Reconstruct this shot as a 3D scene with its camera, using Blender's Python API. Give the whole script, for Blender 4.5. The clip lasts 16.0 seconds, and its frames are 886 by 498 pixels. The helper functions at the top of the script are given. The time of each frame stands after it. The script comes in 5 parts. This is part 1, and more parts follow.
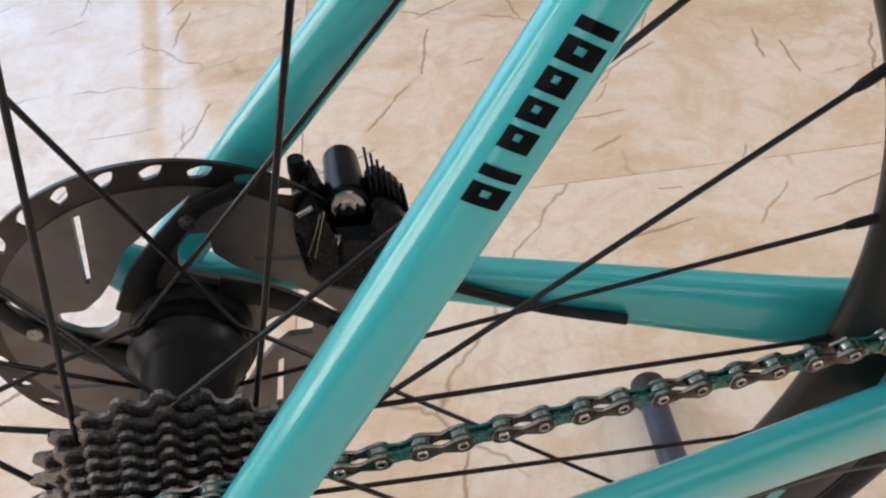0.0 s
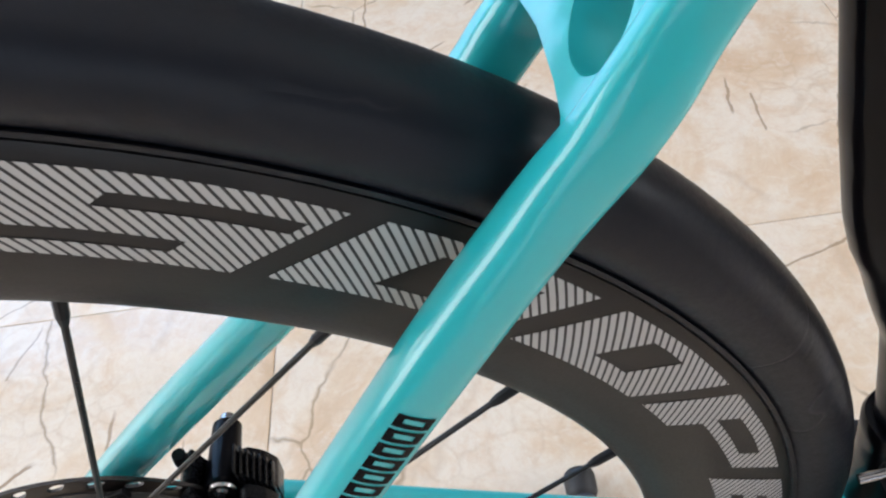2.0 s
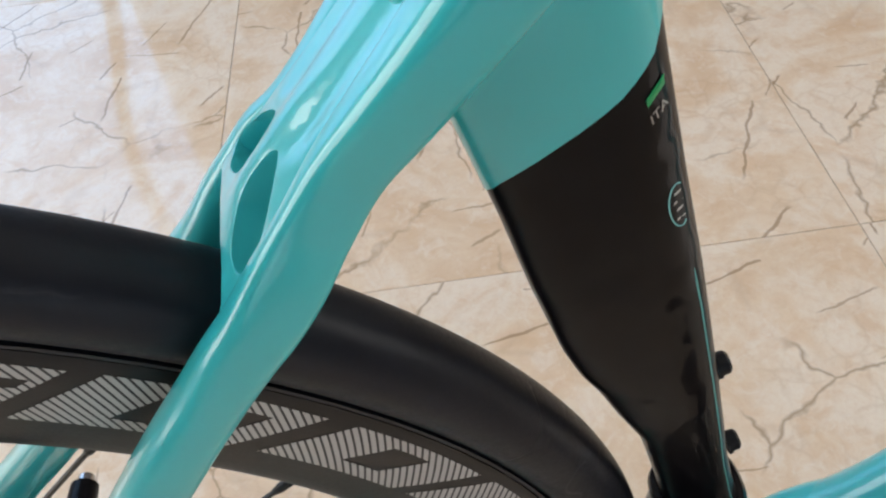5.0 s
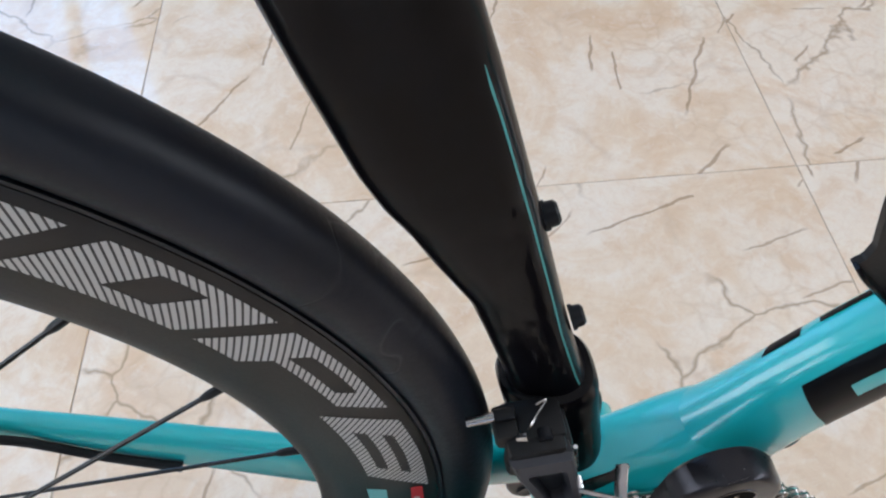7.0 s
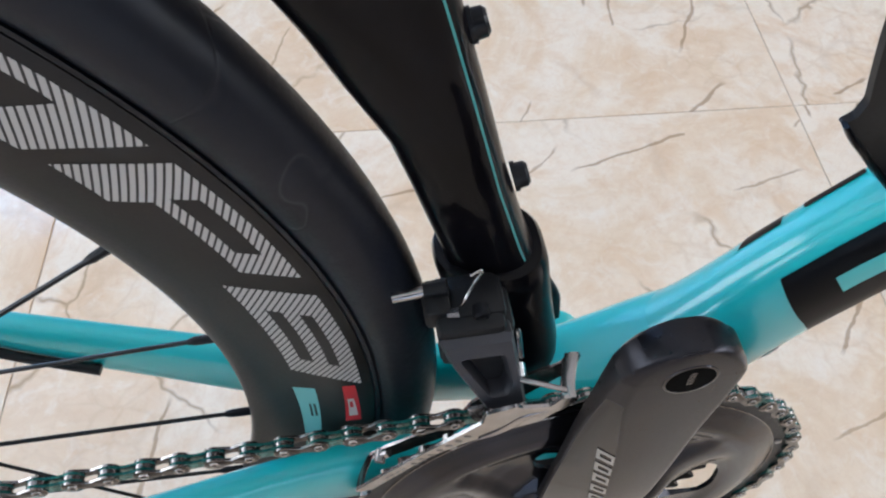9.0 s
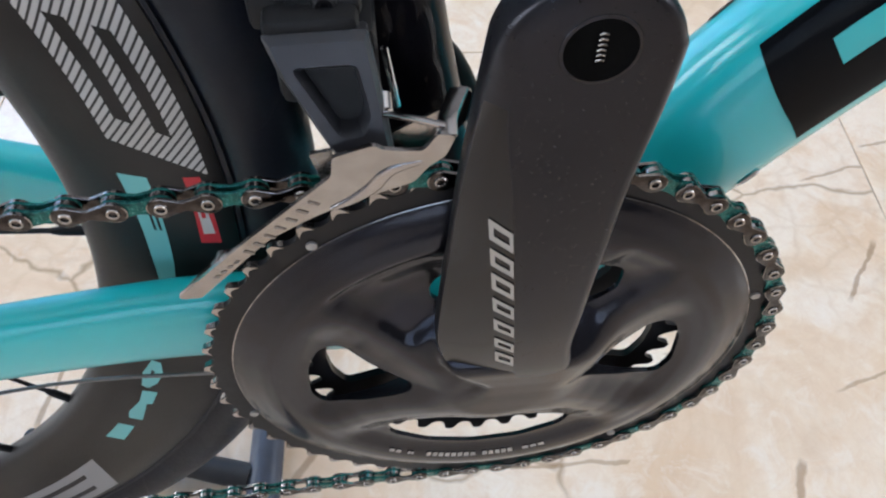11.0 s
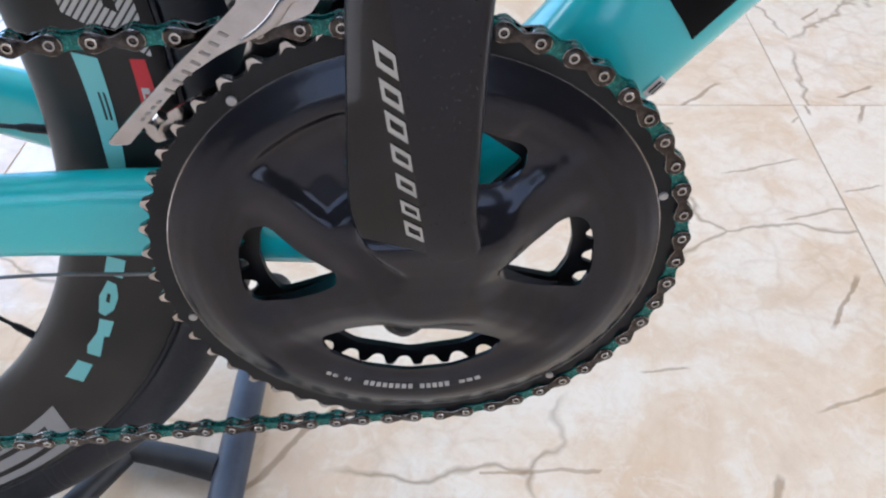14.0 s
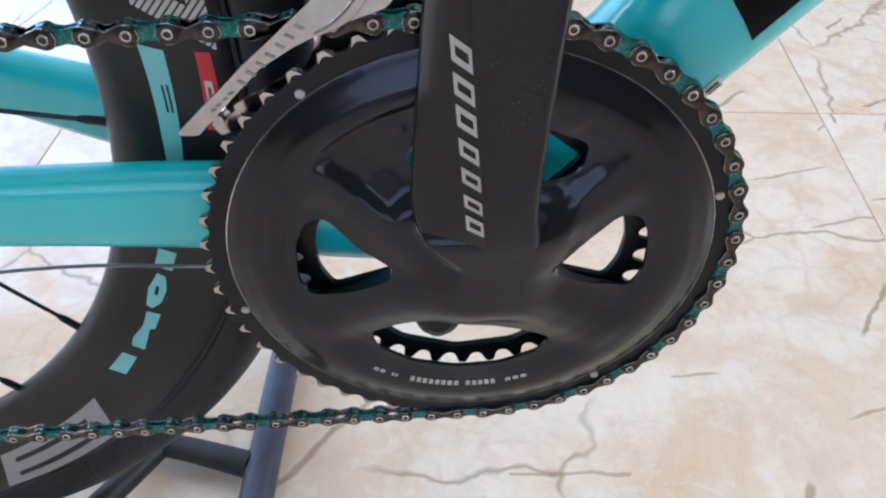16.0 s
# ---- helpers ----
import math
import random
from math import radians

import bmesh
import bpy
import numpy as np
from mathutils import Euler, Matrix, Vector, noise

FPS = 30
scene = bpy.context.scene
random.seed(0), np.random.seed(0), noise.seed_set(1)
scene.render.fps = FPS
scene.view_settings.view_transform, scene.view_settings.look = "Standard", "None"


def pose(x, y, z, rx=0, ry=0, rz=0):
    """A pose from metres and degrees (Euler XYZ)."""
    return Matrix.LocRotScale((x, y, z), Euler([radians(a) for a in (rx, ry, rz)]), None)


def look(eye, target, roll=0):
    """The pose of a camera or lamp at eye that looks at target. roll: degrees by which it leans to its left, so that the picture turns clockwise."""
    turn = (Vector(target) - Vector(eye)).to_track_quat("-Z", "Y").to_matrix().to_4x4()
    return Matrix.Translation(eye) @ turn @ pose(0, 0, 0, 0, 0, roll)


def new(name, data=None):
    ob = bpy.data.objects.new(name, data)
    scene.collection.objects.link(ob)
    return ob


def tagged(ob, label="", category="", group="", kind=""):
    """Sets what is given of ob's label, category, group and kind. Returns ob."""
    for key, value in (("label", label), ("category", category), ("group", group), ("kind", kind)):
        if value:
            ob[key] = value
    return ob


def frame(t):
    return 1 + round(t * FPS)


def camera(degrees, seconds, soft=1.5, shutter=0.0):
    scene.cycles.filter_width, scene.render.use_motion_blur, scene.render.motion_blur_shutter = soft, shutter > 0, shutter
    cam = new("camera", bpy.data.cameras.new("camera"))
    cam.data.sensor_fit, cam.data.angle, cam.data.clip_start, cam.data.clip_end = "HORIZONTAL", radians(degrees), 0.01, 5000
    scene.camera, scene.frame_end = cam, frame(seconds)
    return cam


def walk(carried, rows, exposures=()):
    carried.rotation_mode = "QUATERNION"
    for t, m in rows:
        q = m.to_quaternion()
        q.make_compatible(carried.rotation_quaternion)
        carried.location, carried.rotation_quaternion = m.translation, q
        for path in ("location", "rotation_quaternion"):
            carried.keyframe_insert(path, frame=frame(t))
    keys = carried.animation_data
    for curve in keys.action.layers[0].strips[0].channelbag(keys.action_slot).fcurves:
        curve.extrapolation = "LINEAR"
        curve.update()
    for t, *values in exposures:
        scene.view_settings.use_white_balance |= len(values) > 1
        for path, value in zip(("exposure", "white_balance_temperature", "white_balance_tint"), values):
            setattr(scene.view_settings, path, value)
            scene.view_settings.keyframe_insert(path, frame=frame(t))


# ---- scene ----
LENS = 58.07
cam = camera(LENS, 16.0, soft=2.2)
PATH = [
    (0.0, -0.3268, -0.1852, 0.5849, 45.89, 4.39, -10.78),
    (0.5, -0.2835, -0.1734, 0.6323, 43.82, 5.19, -8.18),
    (1.0, -0.2525, -0.1660, 0.6741, 42.26, 6.07, -7.18),
    (1.5, -0.2304, -0.1472, 0.7080, 41.48, 6.62, -7.93),
    (2.0, -0.2192, -0.1374, 0.7275, 41.78, 6.73, -9.09),
    (2.5, -0.2061, -0.1350, 0.7429, 42.17, 7.10, -9.81),
    (3.0, -0.1990, -0.1349, 0.7535, 42.16, 7.29, -10.28),
    (3.2, -0.1953, -0.1349, 0.7583, 42.19, 7.29, -10.59),
    (5.3, -0.1380, -0.1422, 0.7673, 40.88, 4.67, -10.57),
    (5.5, -0.1320, -0.1487, 0.7648, 40.52, 4.28, -10.62),
    (6.0, -0.1204, -0.1585, 0.7485, 39.45, 3.18, -10.94),
    (6.5, -0.1086, -0.1618, 0.7343, 38.66, 2.38, -10.56),
    (7.0, -0.0996, -0.1589, 0.7155, 37.98, 1.45, -9.36),
    (7.5, -0.0912, -0.1570, 0.7009, 37.38, 0.93, -8.60),
    (8.0, -0.0831, -0.1605, 0.6835, 36.74, 0.82, -8.28),
    (8.5, -0.0809, -0.1655, 0.6699, 36.28, 0.84, -8.28),
    (9.0, -0.0767, -0.1708, 0.6569, 36.07, 0.73, -8.47),
    (9.5, -0.0707, -0.1737, 0.6272, 35.50, 0.64, -8.35),
    (10.0, -0.0588, -0.1806, 0.5894, 35.43, 0.46, -8.00),
    (10.2, -0.0533, -0.1842, 0.5771, 35.63, 0.29, -7.55),
    (12.3, -0.0110, -0.2328, 0.5176, 41.47, 0.59, -4.49),
    (12.5, -0.0079, -0.2410, 0.5164, 42.01, 0.70, -4.28),
    (13.0, -0.0049, -0.2587, 0.5130, 43.84, 0.91, -3.62),
    (13.5, -0.0014, -0.2697, 0.5084, 45.52, 0.91, -3.28),
    (14.0, 0.0006, -0.2756, 0.4988, 46.16, 0.84, -3.22),
    (14.5, 0.0037, -0.2790, 0.4935, 46.30, 0.87, -3.36),
    (15.0, 0.0048, -0.2811, 0.4935, 46.46, 0.87, -3.40),
    (15.5, 0.0028, -0.2837, 0.4943, 46.59, 0.75, -3.14),
    (16.0, -0.0189, -0.2789, 0.4974, 46.63, 0.49, -2.30),
]
walk(cam, [(t, pose(x, y, z, a, b, c)) for t, x, y, z, a, b, c in PATH],
     exposures=[(0.0, -0.26, 6800, 16), (0.5, -0.31, 6600, 14), (1.0, -0.32, 6400, 13), (1.5, -0.03, 6300, 12), (2.0, 0.02, 6150, 12), (2.5, -0.07, 5900, 12), (3.2, -0.15, 5850, 12), (5.5, -0.32, 6600, 12), (6.0, -0.20, 6450, 13), (6.5, -0.13, 5950, 12), (7.0, -0.08, 5830, 11), (8.0, 0.00, 5750, 11), (10.0, 0.06, 5850, 11), (12.5, 0.31, 5700, 11), (14.0, 0.26, 5600, 12), (16.0, 0.23, 5580, 11)])

# ---------------------------------------------------------------- light
H = 0.2738            # height of the bottom bracket over the floor
AX, AZ = -0.4057, 0.0718   # rear axle, seen from the bottom bracket
world = bpy.data.worlds.new("sky")
scene.world = world
world.use_nodes = True
wn = world.node_tree.nodes
sky = wn.new("ShaderNodeTexSky")
sky.sky_type, sky.sun_disc = "NISHITA", False
sky.sun_elevation, sky.sun_rotation = radians(40), radians(150)
wn["Background"].inputs["Strength"].default_value = 0.1
world.node_tree.links.new(sky.outputs[0], wn["Background"].inputs["Color"])


def window_light(name, at, aim, size_x, size_y, watts, color):
    lamp = bpy.data.lights.new(name, "AREA")
    lamp.shape, lamp.size, lamp.size_y, lamp.energy, lamp.color = "RECTANGLE", size_x, size_y, watts, color
    ob = new(name, lamp)
    ob.matrix_world = look(at, aim)
    return ob


window_light("garden_door_light", (-1.73, 2.36, 1.18), (-1.73, 0, 1.18), 1.94, 2.24, 35, (0.33, 0.60, 1.0))
# west and east fill lamps, added behind unseen side windows
window_light("west_fill_light", (-3.13, 0.25, 1.4), (0, 0.25, 1.2), 2.7, 1.8, 80, (0.97, 0.97, 0.95))
window_light("side_fill_light", (2.93, -0.10, 1.55), (0, -0.10, 1.2), 2.1, 1.2, 52, (1.0, 0.97, 0.92))

# unseen south source, placed for the bluish highlights on the crank
window_light("south_window_light", (-0.2, -2.36, 0.8), (-0.2, 0, 0.8), 1.8, 1.1, 5.5, (0.72, 0.83, 1.0))


# ---------------------------------------------------------------- materials
def material(name, color, rough=0.5, metal=0.0, coat=0.0, coat_rough=0.03):
    m = bpy.data.materials.new(name)
    m.use_nodes = True
    b = m.node_tree.nodes["Principled BSDF"]
    b.inputs["Base Color"].default_value = (*color, 1)
    b.inputs["Roughness"].default_value = rough
    b.inputs["Metallic"].default_value = metal
    b.inputs["Coat Weight"].default_value = coat
    b.inputs["Coat Roughness"].default_value = coat_rough
    return m


def nodes_of(m):
    t = m.node_tree
    return t.nodes, t.links, t.nodes["Principled BSDF"]


def noise_node(m, scale, detail=4.0, coords="Object", rough=0.55):
    n, l, b = nodes_of(m)
    tc = n.new("ShaderNodeTexCoord")
    no = n.new("ShaderNodeTexNoise")
    no.inputs["Scale"].default_value = scale
    no.inputs["Detail"].default_value = detail
    no.inputs["Roughness"].default_value = rough
    l.new(tc.outputs[coords], no.inputs["Vector"])
    return no


def ramp(m, src, stops):
    n, l, b = nodes_of(m)
    r = n.new("ShaderNodeValToRGB")
    while len(r.color_ramp.elements) < len(stops):
        r.color_ramp.elements.new(0.5)
    for e, (p, c) in zip(r.color_ramp.elements, stops):
        e.position = p
        e.color = (*c, 1) if len(c) == 3 else c
    l.new(src, r.inputs[0])
    return r


def worn(m, scale, color_a, color_b, rough_a, rough_b, bump=0.0, fine=None):
    """Two-scale variation of colour, gloss and relief."""
    n, l, b = nodes_of(m)
    no = noise_node(m, scale)
    l.new(ramp(m, no.outputs["Fac"], [(0.35, color_a), (0.68, color_b)]).outputs[0], b.inputs["Base Color"])
    fi = noise_node(m, fine or scale * 9, 3)
    rr = ramp(m, fi.outputs["Fac"], [(0.3, (rough_a,) * 3), (0.7, (rough_b,) * 3)])
    l.new(rr.outputs[0], b.inputs["Roughness"])
    if bump:
        bp = n.new("ShaderNodeBump")
        bp.inputs["Strength"].default_value = bump
        bp.inputs["Distance"].default_value = 0.0006
        l.new(fi.outputs["Fac"], bp.inputs["Height"])
        l.new(bp.outputs[0], b.inputs["Normal"])
    return m


MINT = worn(material("mint_paint", (0.032, 0.54, 0.565), 0.34, 0, 0.9, 0.10), 14, (0.028, 0.525, 0.55), (0.036, 0.56, 0.59), 0.30, 0.36, 0.0, 300)
# same mint, uncoated and rougher, to keep window glints out of the openings
MINT_NO_COAT = worn(material("uncoated_mint_paint", (0.03, 0.53, 0.555), 0.6), 14, (0.028, 0.525, 0.55), (0.036, 0.56, 0.59), 0.52, 0.62, 0.0, 300)
GLOSS_BLACK = worn(material("gloss_black_carbon", (0.005, 0.0045, 0.006), 0.3, 0, 0.62, 0.03), 25, (0.0024, 0.0021, 0.0030), (0.0046, 0.0041, 0.0056), 0.28, 0.30)
nodes_of(GLOSS_BLACK)[2].inputs["Specular IOR Level"].default_value = 0.15
for key, v in (("Coat Weight", 0.23), ("Specular IOR Level", 0.03), ("Coat Roughness", 0.025)):
    GLOSS_BLACK.node_tree.nodes["Principled BSDF"].inputs[key].default_value = v
CARBON = worn(material("satin_carbon_rim", (0.02, 0.018, 0.017), 0.42), 30, (0.0105, 0.0093, 0.0092), (0.017, 0.015, 0.0148), 0.33, 0.41, 0.04, 900)
RUBBER = worn(material("tyre_rubber", (0.012, 0.012, 0.013), 0.55), 22, (0.0062, 0.0076, 0.0125), (0.0100, 0.0120, 0.0190), 0.38, 0.50, 0.06, 700)
BLACK_METAL = worn(material("black_anodised", (0.009, 0.009, 0.010), 0.35, 0.1), 40, (0.006, 0.006, 0.008), (0.013, 0.013, 0.015), 0.30, 0.42, 0.03, 800)
BLACK_PLASTIC = worn(material("black_plastic", (0.015, 0.015, 0.016), 0.45), 60, (0.007, 0.007, 0.008), (0.014, 0.014, 0.015), 0.38, 0.50, 0.05, 1200)
CRANK_BLACK = worn(material("satin_crank_anodising", (0.027, 0.026, 0.031), 0.3, 0.75), 20, (0.0245, 0.0237, 0.028), (0.0305, 0.0295, 0.0345), 0.27, 0.32, 0.0, 900)
CRANK_GLOSS = worn(material("gloss_crank_anodising", (0.031, 0.030, 0.037), 0.22, 0.8, 0.25, 0.07), 20, (0.0245, 0.024, 0.0305), (0.0305, 0.030, 0.0375), 0.19, 0.24, 0.0, 900)
# colour of the gloss facet lowered for the dark reflection it carries
ARM_FACET = worn(material("darkened_gloss_facet", (0.02, 0.019, 0.021), 0.12, 0.8, 0.2, 0.04), 20, (0.018, 0.0172, 0.0192), (0.023, 0.022, 0.0245), 0.20, 0.25, 0.0, 900)
CALIPER_BLACK = worn(material("caliper_black", (0.006, 0.006, 0.008), 0.3, 0.0, 0.1, 0.06), 60, (0.004, 0.004, 0.0055), (0.008, 0.008, 0.010), 0.22, 0.34, 0.03, 900)
STEEL = worn(material("chain_steel", (0.40, 0.37, 0.35), 0.2, 1.0), 350, (0.24, 0.22, 0.21), (0.46, 0.43, 0.41), 0.14, 0.26, 0.05, 1500)
DARK_STEEL = worn(material("chain_plate_steel", (0.16, 0.15, 0.14), 0.2, 1.0), 350, (0.028, 0.024, 0.024), (0.085, 0.075, 0.072), 0.13, 0.24, 0.06, 1500)
COG_STEEL = worn(material("cassette_steel", (0.24, 0.228, 0.226), 0.3, 0.9), 45, (0.20, 0.19, 0.188), (0.32, 0.305, 0.30), 0.20, 0.31, 0.0, 400)
SILVER = worn(material("polished_silver", (0.42, 0.395, 0.385), 0.2, 1.0), 120, (0.37, 0.345, 0.335), (0.46, 0.43, 0.42), 0.14, 0.24, 0.01, 1500)
CHROME = material("chrome", (0.72, 0.72, 0.74), 0.12, 1.0)
SPOKE = worn(material("black_spoke_steel", (0.01, 0.01, 0.011), 0.32, 0.4), 60, (0.006, 0.006, 0.007), (0.013, 0.013, 0.014), 0.26, 0.40, 0.0)
ROTOR_TRACK = worn(material("rotor_brake_track", (0.12, 0.10, 0.09), 0.34, 1.0), 60, (0.06, 0.053, 0.05), (0.10, 0.09, 0.085), 0.30, 0.42, 0.05, 2000)
ROTOR_FIN = worn(material("rotor_fin_aluminium", (0.20, 0.18, 0.165), 0.4, 0.8), 45, (0.15, 0.14, 0.135), (0.22, 0.205, 0.198), 0.36, 0.48, 0.04, 1200)
for mm, sp in ((RUBBER, 0.30), (CARBON, 0.34), (BLACK_PLASTIC, 0.25), (BLACK_METAL, 0.25), (CRANK_GLOSS, 0.22), (CALIPER_BLACK, 0.12), (CRANK_BLACK, 0.4)):
    mm.node_tree.nodes["Principled BSDF"].inputs["Specular IOR Level"].default_value = sp


def scuffed(m):
    """Faint pale scuffs and soft creases in the rubber."""
    n, l, b = nodes_of(m)
    lines = noise_node(m, 11.0, 2.0)
    lines.inputs["Distortion"].default_value = 1.2
    d = n.new("ShaderNodeMath")
    d.operation = "SUBTRACT"
    d.inputs[1].default_value = 0.5
    l.new(lines.outputs["Fac"], d.inputs[0])
    a = n.new("ShaderNodeMath")
    a.operation = "ABSOLUTE"
    l.new(d.outputs[0], a.inputs[0])
    thin = ramp(m, a.outputs[0], [(0.0, (1, 1, 1)), (0.009, (0, 0, 0))])
    gate = ramp(m, noise_node(m, 16.0, 2.0).outputs["Fac"], [(0.54, (0, 0, 0)), (0.62, (0.55, 0.55, 0.55))])
    mul = n.new("ShaderNodeMath")
    mul.operation = "MULTIPLY"
    l.new(thin.outputs[0], mul.inputs[0])
    l.new(gate.outputs[0], mul.inputs[1])
    mx = n.new("ShaderNodeMix")
    mx.data_type = "RGBA"
    l.new(mul.outputs[0], mx.inputs["Factor"])
    l.new(b.inputs["Base Color"].links[0].from_socket, mx.inputs[6])
    mx.inputs[7].default_value = (0.05, 0.05, 0.055, 1)
    l.new(mx.outputs[2], b.inputs["Base Color"])
    bp = n.new("ShaderNodeBump")
    bp.inputs["Strength"].default_value = 0.35
    bp.inputs["Distance"].default_value = 0.0015
    l.new(noise_node(m, 38.0, 3.0).outputs["Fac"], bp.inputs["Height"])
    l.new(b.inputs["Normal"].links[0].from_socket, bp.inputs["Normal"])
    folds = ramp(m, a.outputs[0], [(0.0, (0, 0, 0)), (0.022, (1, 1, 1))])
    where = ramp(m, noise_node(m, 7.0, 1.0).outputs["Fac"], [(0.50, (0, 0, 0)), (0.58, (1, 1, 1))])
    cut = n.new("ShaderNodeMath")
    cut.operation = "SUBTRACT"
    cut.inputs[0].default_value = 1.0
    l.new(folds.outputs[0], cut.inputs[1])
    deep = n.new("ShaderNodeMath")
    deep.operation = "MULTIPLY"
    l.new(cut.outputs[0], deep.inputs[0])
    l.new(where.outputs[0], deep.inputs[1])
    crease = n.new("ShaderNodeBump")
    crease.invert = True
    crease.inputs["Strength"].default_value = 0.16
    crease.inputs["Distance"].default_value = 0.0012
    l.new(deep.outputs[0], crease.inputs["Height"])
    l.new(bp.outputs[0], crease.inputs["Normal"])
    l.new(crease.outputs[0], b.inputs["Normal"])


scuffed(RUBBER)


def rippled(m, scale, depth):
    """Slow waves in a clear coat laid by hand."""
    n, l, b = nodes_of(m)
    bp = n.new("ShaderNodeBump")
    bp.inputs["Strength"].default_value = 1.0
    bp.inputs["Distance"].default_value = depth
    l.new(noise_node(m, scale, 2.0).outputs["Fac"], bp.inputs["Height"])
    l.new(bp.outputs[0], b.inputs["Coat Normal"])


rippled(GLOSS_BLACK, 26.0, 0.004)
ARM_GREY = worn(material("satin_graphite_arm", (0.045, 0.045, 0.052), 0.36, 0.3), 40, (0.040, 0.040, 0.047), (0.050, 0.051, 0.059), 0.36, 0.44, 0.02, 900)
# near-black that paints the shade down the pedal hole
DEEP_BLACK = worn(material("painted_bore_shade", (0.003, 0.003, 0.003), 0.8), 60, (0.002, 0.002, 0.002), (0.004, 0.004, 0.004), 0.75, 0.9)
DEEP_BLACK.node_tree.nodes["Principled BSDF"].inputs["Specular IOR Level"].default_value = 0.05
PRINT_BLACK = material("black_lettering_print", (0.004, 0.0045, 0.006), 0.3, 0, 0.08)
PRINT_BLACK.node_tree.nodes["Principled BSDF"].inputs["Specular IOR Level"].default_value = 0.05
# mint tone of the chain's inner links
MINT_LINK = worn(material("mint_toned_link", (0.015, 0.20, 0.175), 0.25, 0.5), 350, (0.010, 0.072, 0.064), (0.026, 0.185, 0.163), 0.18, 0.3, 0.0, 1500)
PRINT_SILVER = material("silver_print", (0.40, 0.385, 0.37), 0.35, 0.5)
PINSTRIPE = material("dull_mint_pinstripe", (0.07, 0.33, 0.32), 0.4)
PRINT_MINT = material("mint_print", (0.20, 0.55, 0.54), 0.45)
PRINT_DARK = material("etched_dark_print", (0.27, 0.245, 0.23), 0.3, 0.9)
PRINT_RED = material("red_print", (0.62, 0.022, 0.035), 0.45)
PRINT_GREEN = material("green_print", (0.0, 0.30, 0.09), 0.4)
PRINT_GREY = material("grey_print", (0.30, 0.29, 0.285), 0.45)
PRINT_WHITE = material("white_print", (0.62, 0.60, 0.58), 0.45)
STAND_GREY = worn(material("blue_grey_powder_coat", (0.045, 0.056, 0.082), 0.35), 40, (0.034, 0.043, 0.066), (0.054, 0.067, 0.098), 0.30, 0.42, 0.08, 900)
STAND_BLACK = worn(material("black_stand_foam", (0.02, 0.02, 0.022), 0.5), 40, (0.015, 0.015, 0.017), (0.028, 0.028, 0.03), 0.42, 0.56, 0.1, 900)


def stripes_material():
    """Fine slanted grey bars printed on satin carbon; u and v are metres along and across the rim."""
    m = material("hatched_print", (0.5, 0.48, 0.46), 0.45)
    n, l, b = nodes_of(m)
    uv = n.new("ShaderNodeUVMap")
    uv.uv_map = "print"
    sep = n.new("ShaderNodeSeparateXYZ")
    l.new(uv.outputs[0], sep.inputs[0])
    add = n.new("ShaderNodeMath")
    add.operation = "ADD"
    l.new(sep.outputs[0], add.inputs[0])
    l.new(sep.outputs[1], add.inputs[1])
    div = n.new("ShaderNodeMath")
    div.operation = "MULTIPLY"
    div.inputs[1].default_value = 1 / 0.00335
    l.new(add.outputs[0], div.inputs[0])
    fr = n.new("ShaderNodeMath")
    fr.operation = "FRACT"
    l.new(div.outputs[0], fr.inputs[0])
    r = ramp(m, fr.outputs[0], [(0.0, (0.022, 0.019, 0.018)), (0.27, (0.022, 0.019, 0.018)), (0.33, (0.54, 0.52, 0.50)), (0.94, (0.54, 0.52, 0.50))])
    r.color_ramp.elements.new(1.0).color = (0.022, 0.019, 0.018, 1)
    l.new(r.outputs[0], b.inputs["Base Color"])
    return m


HATCH = stripes_material()


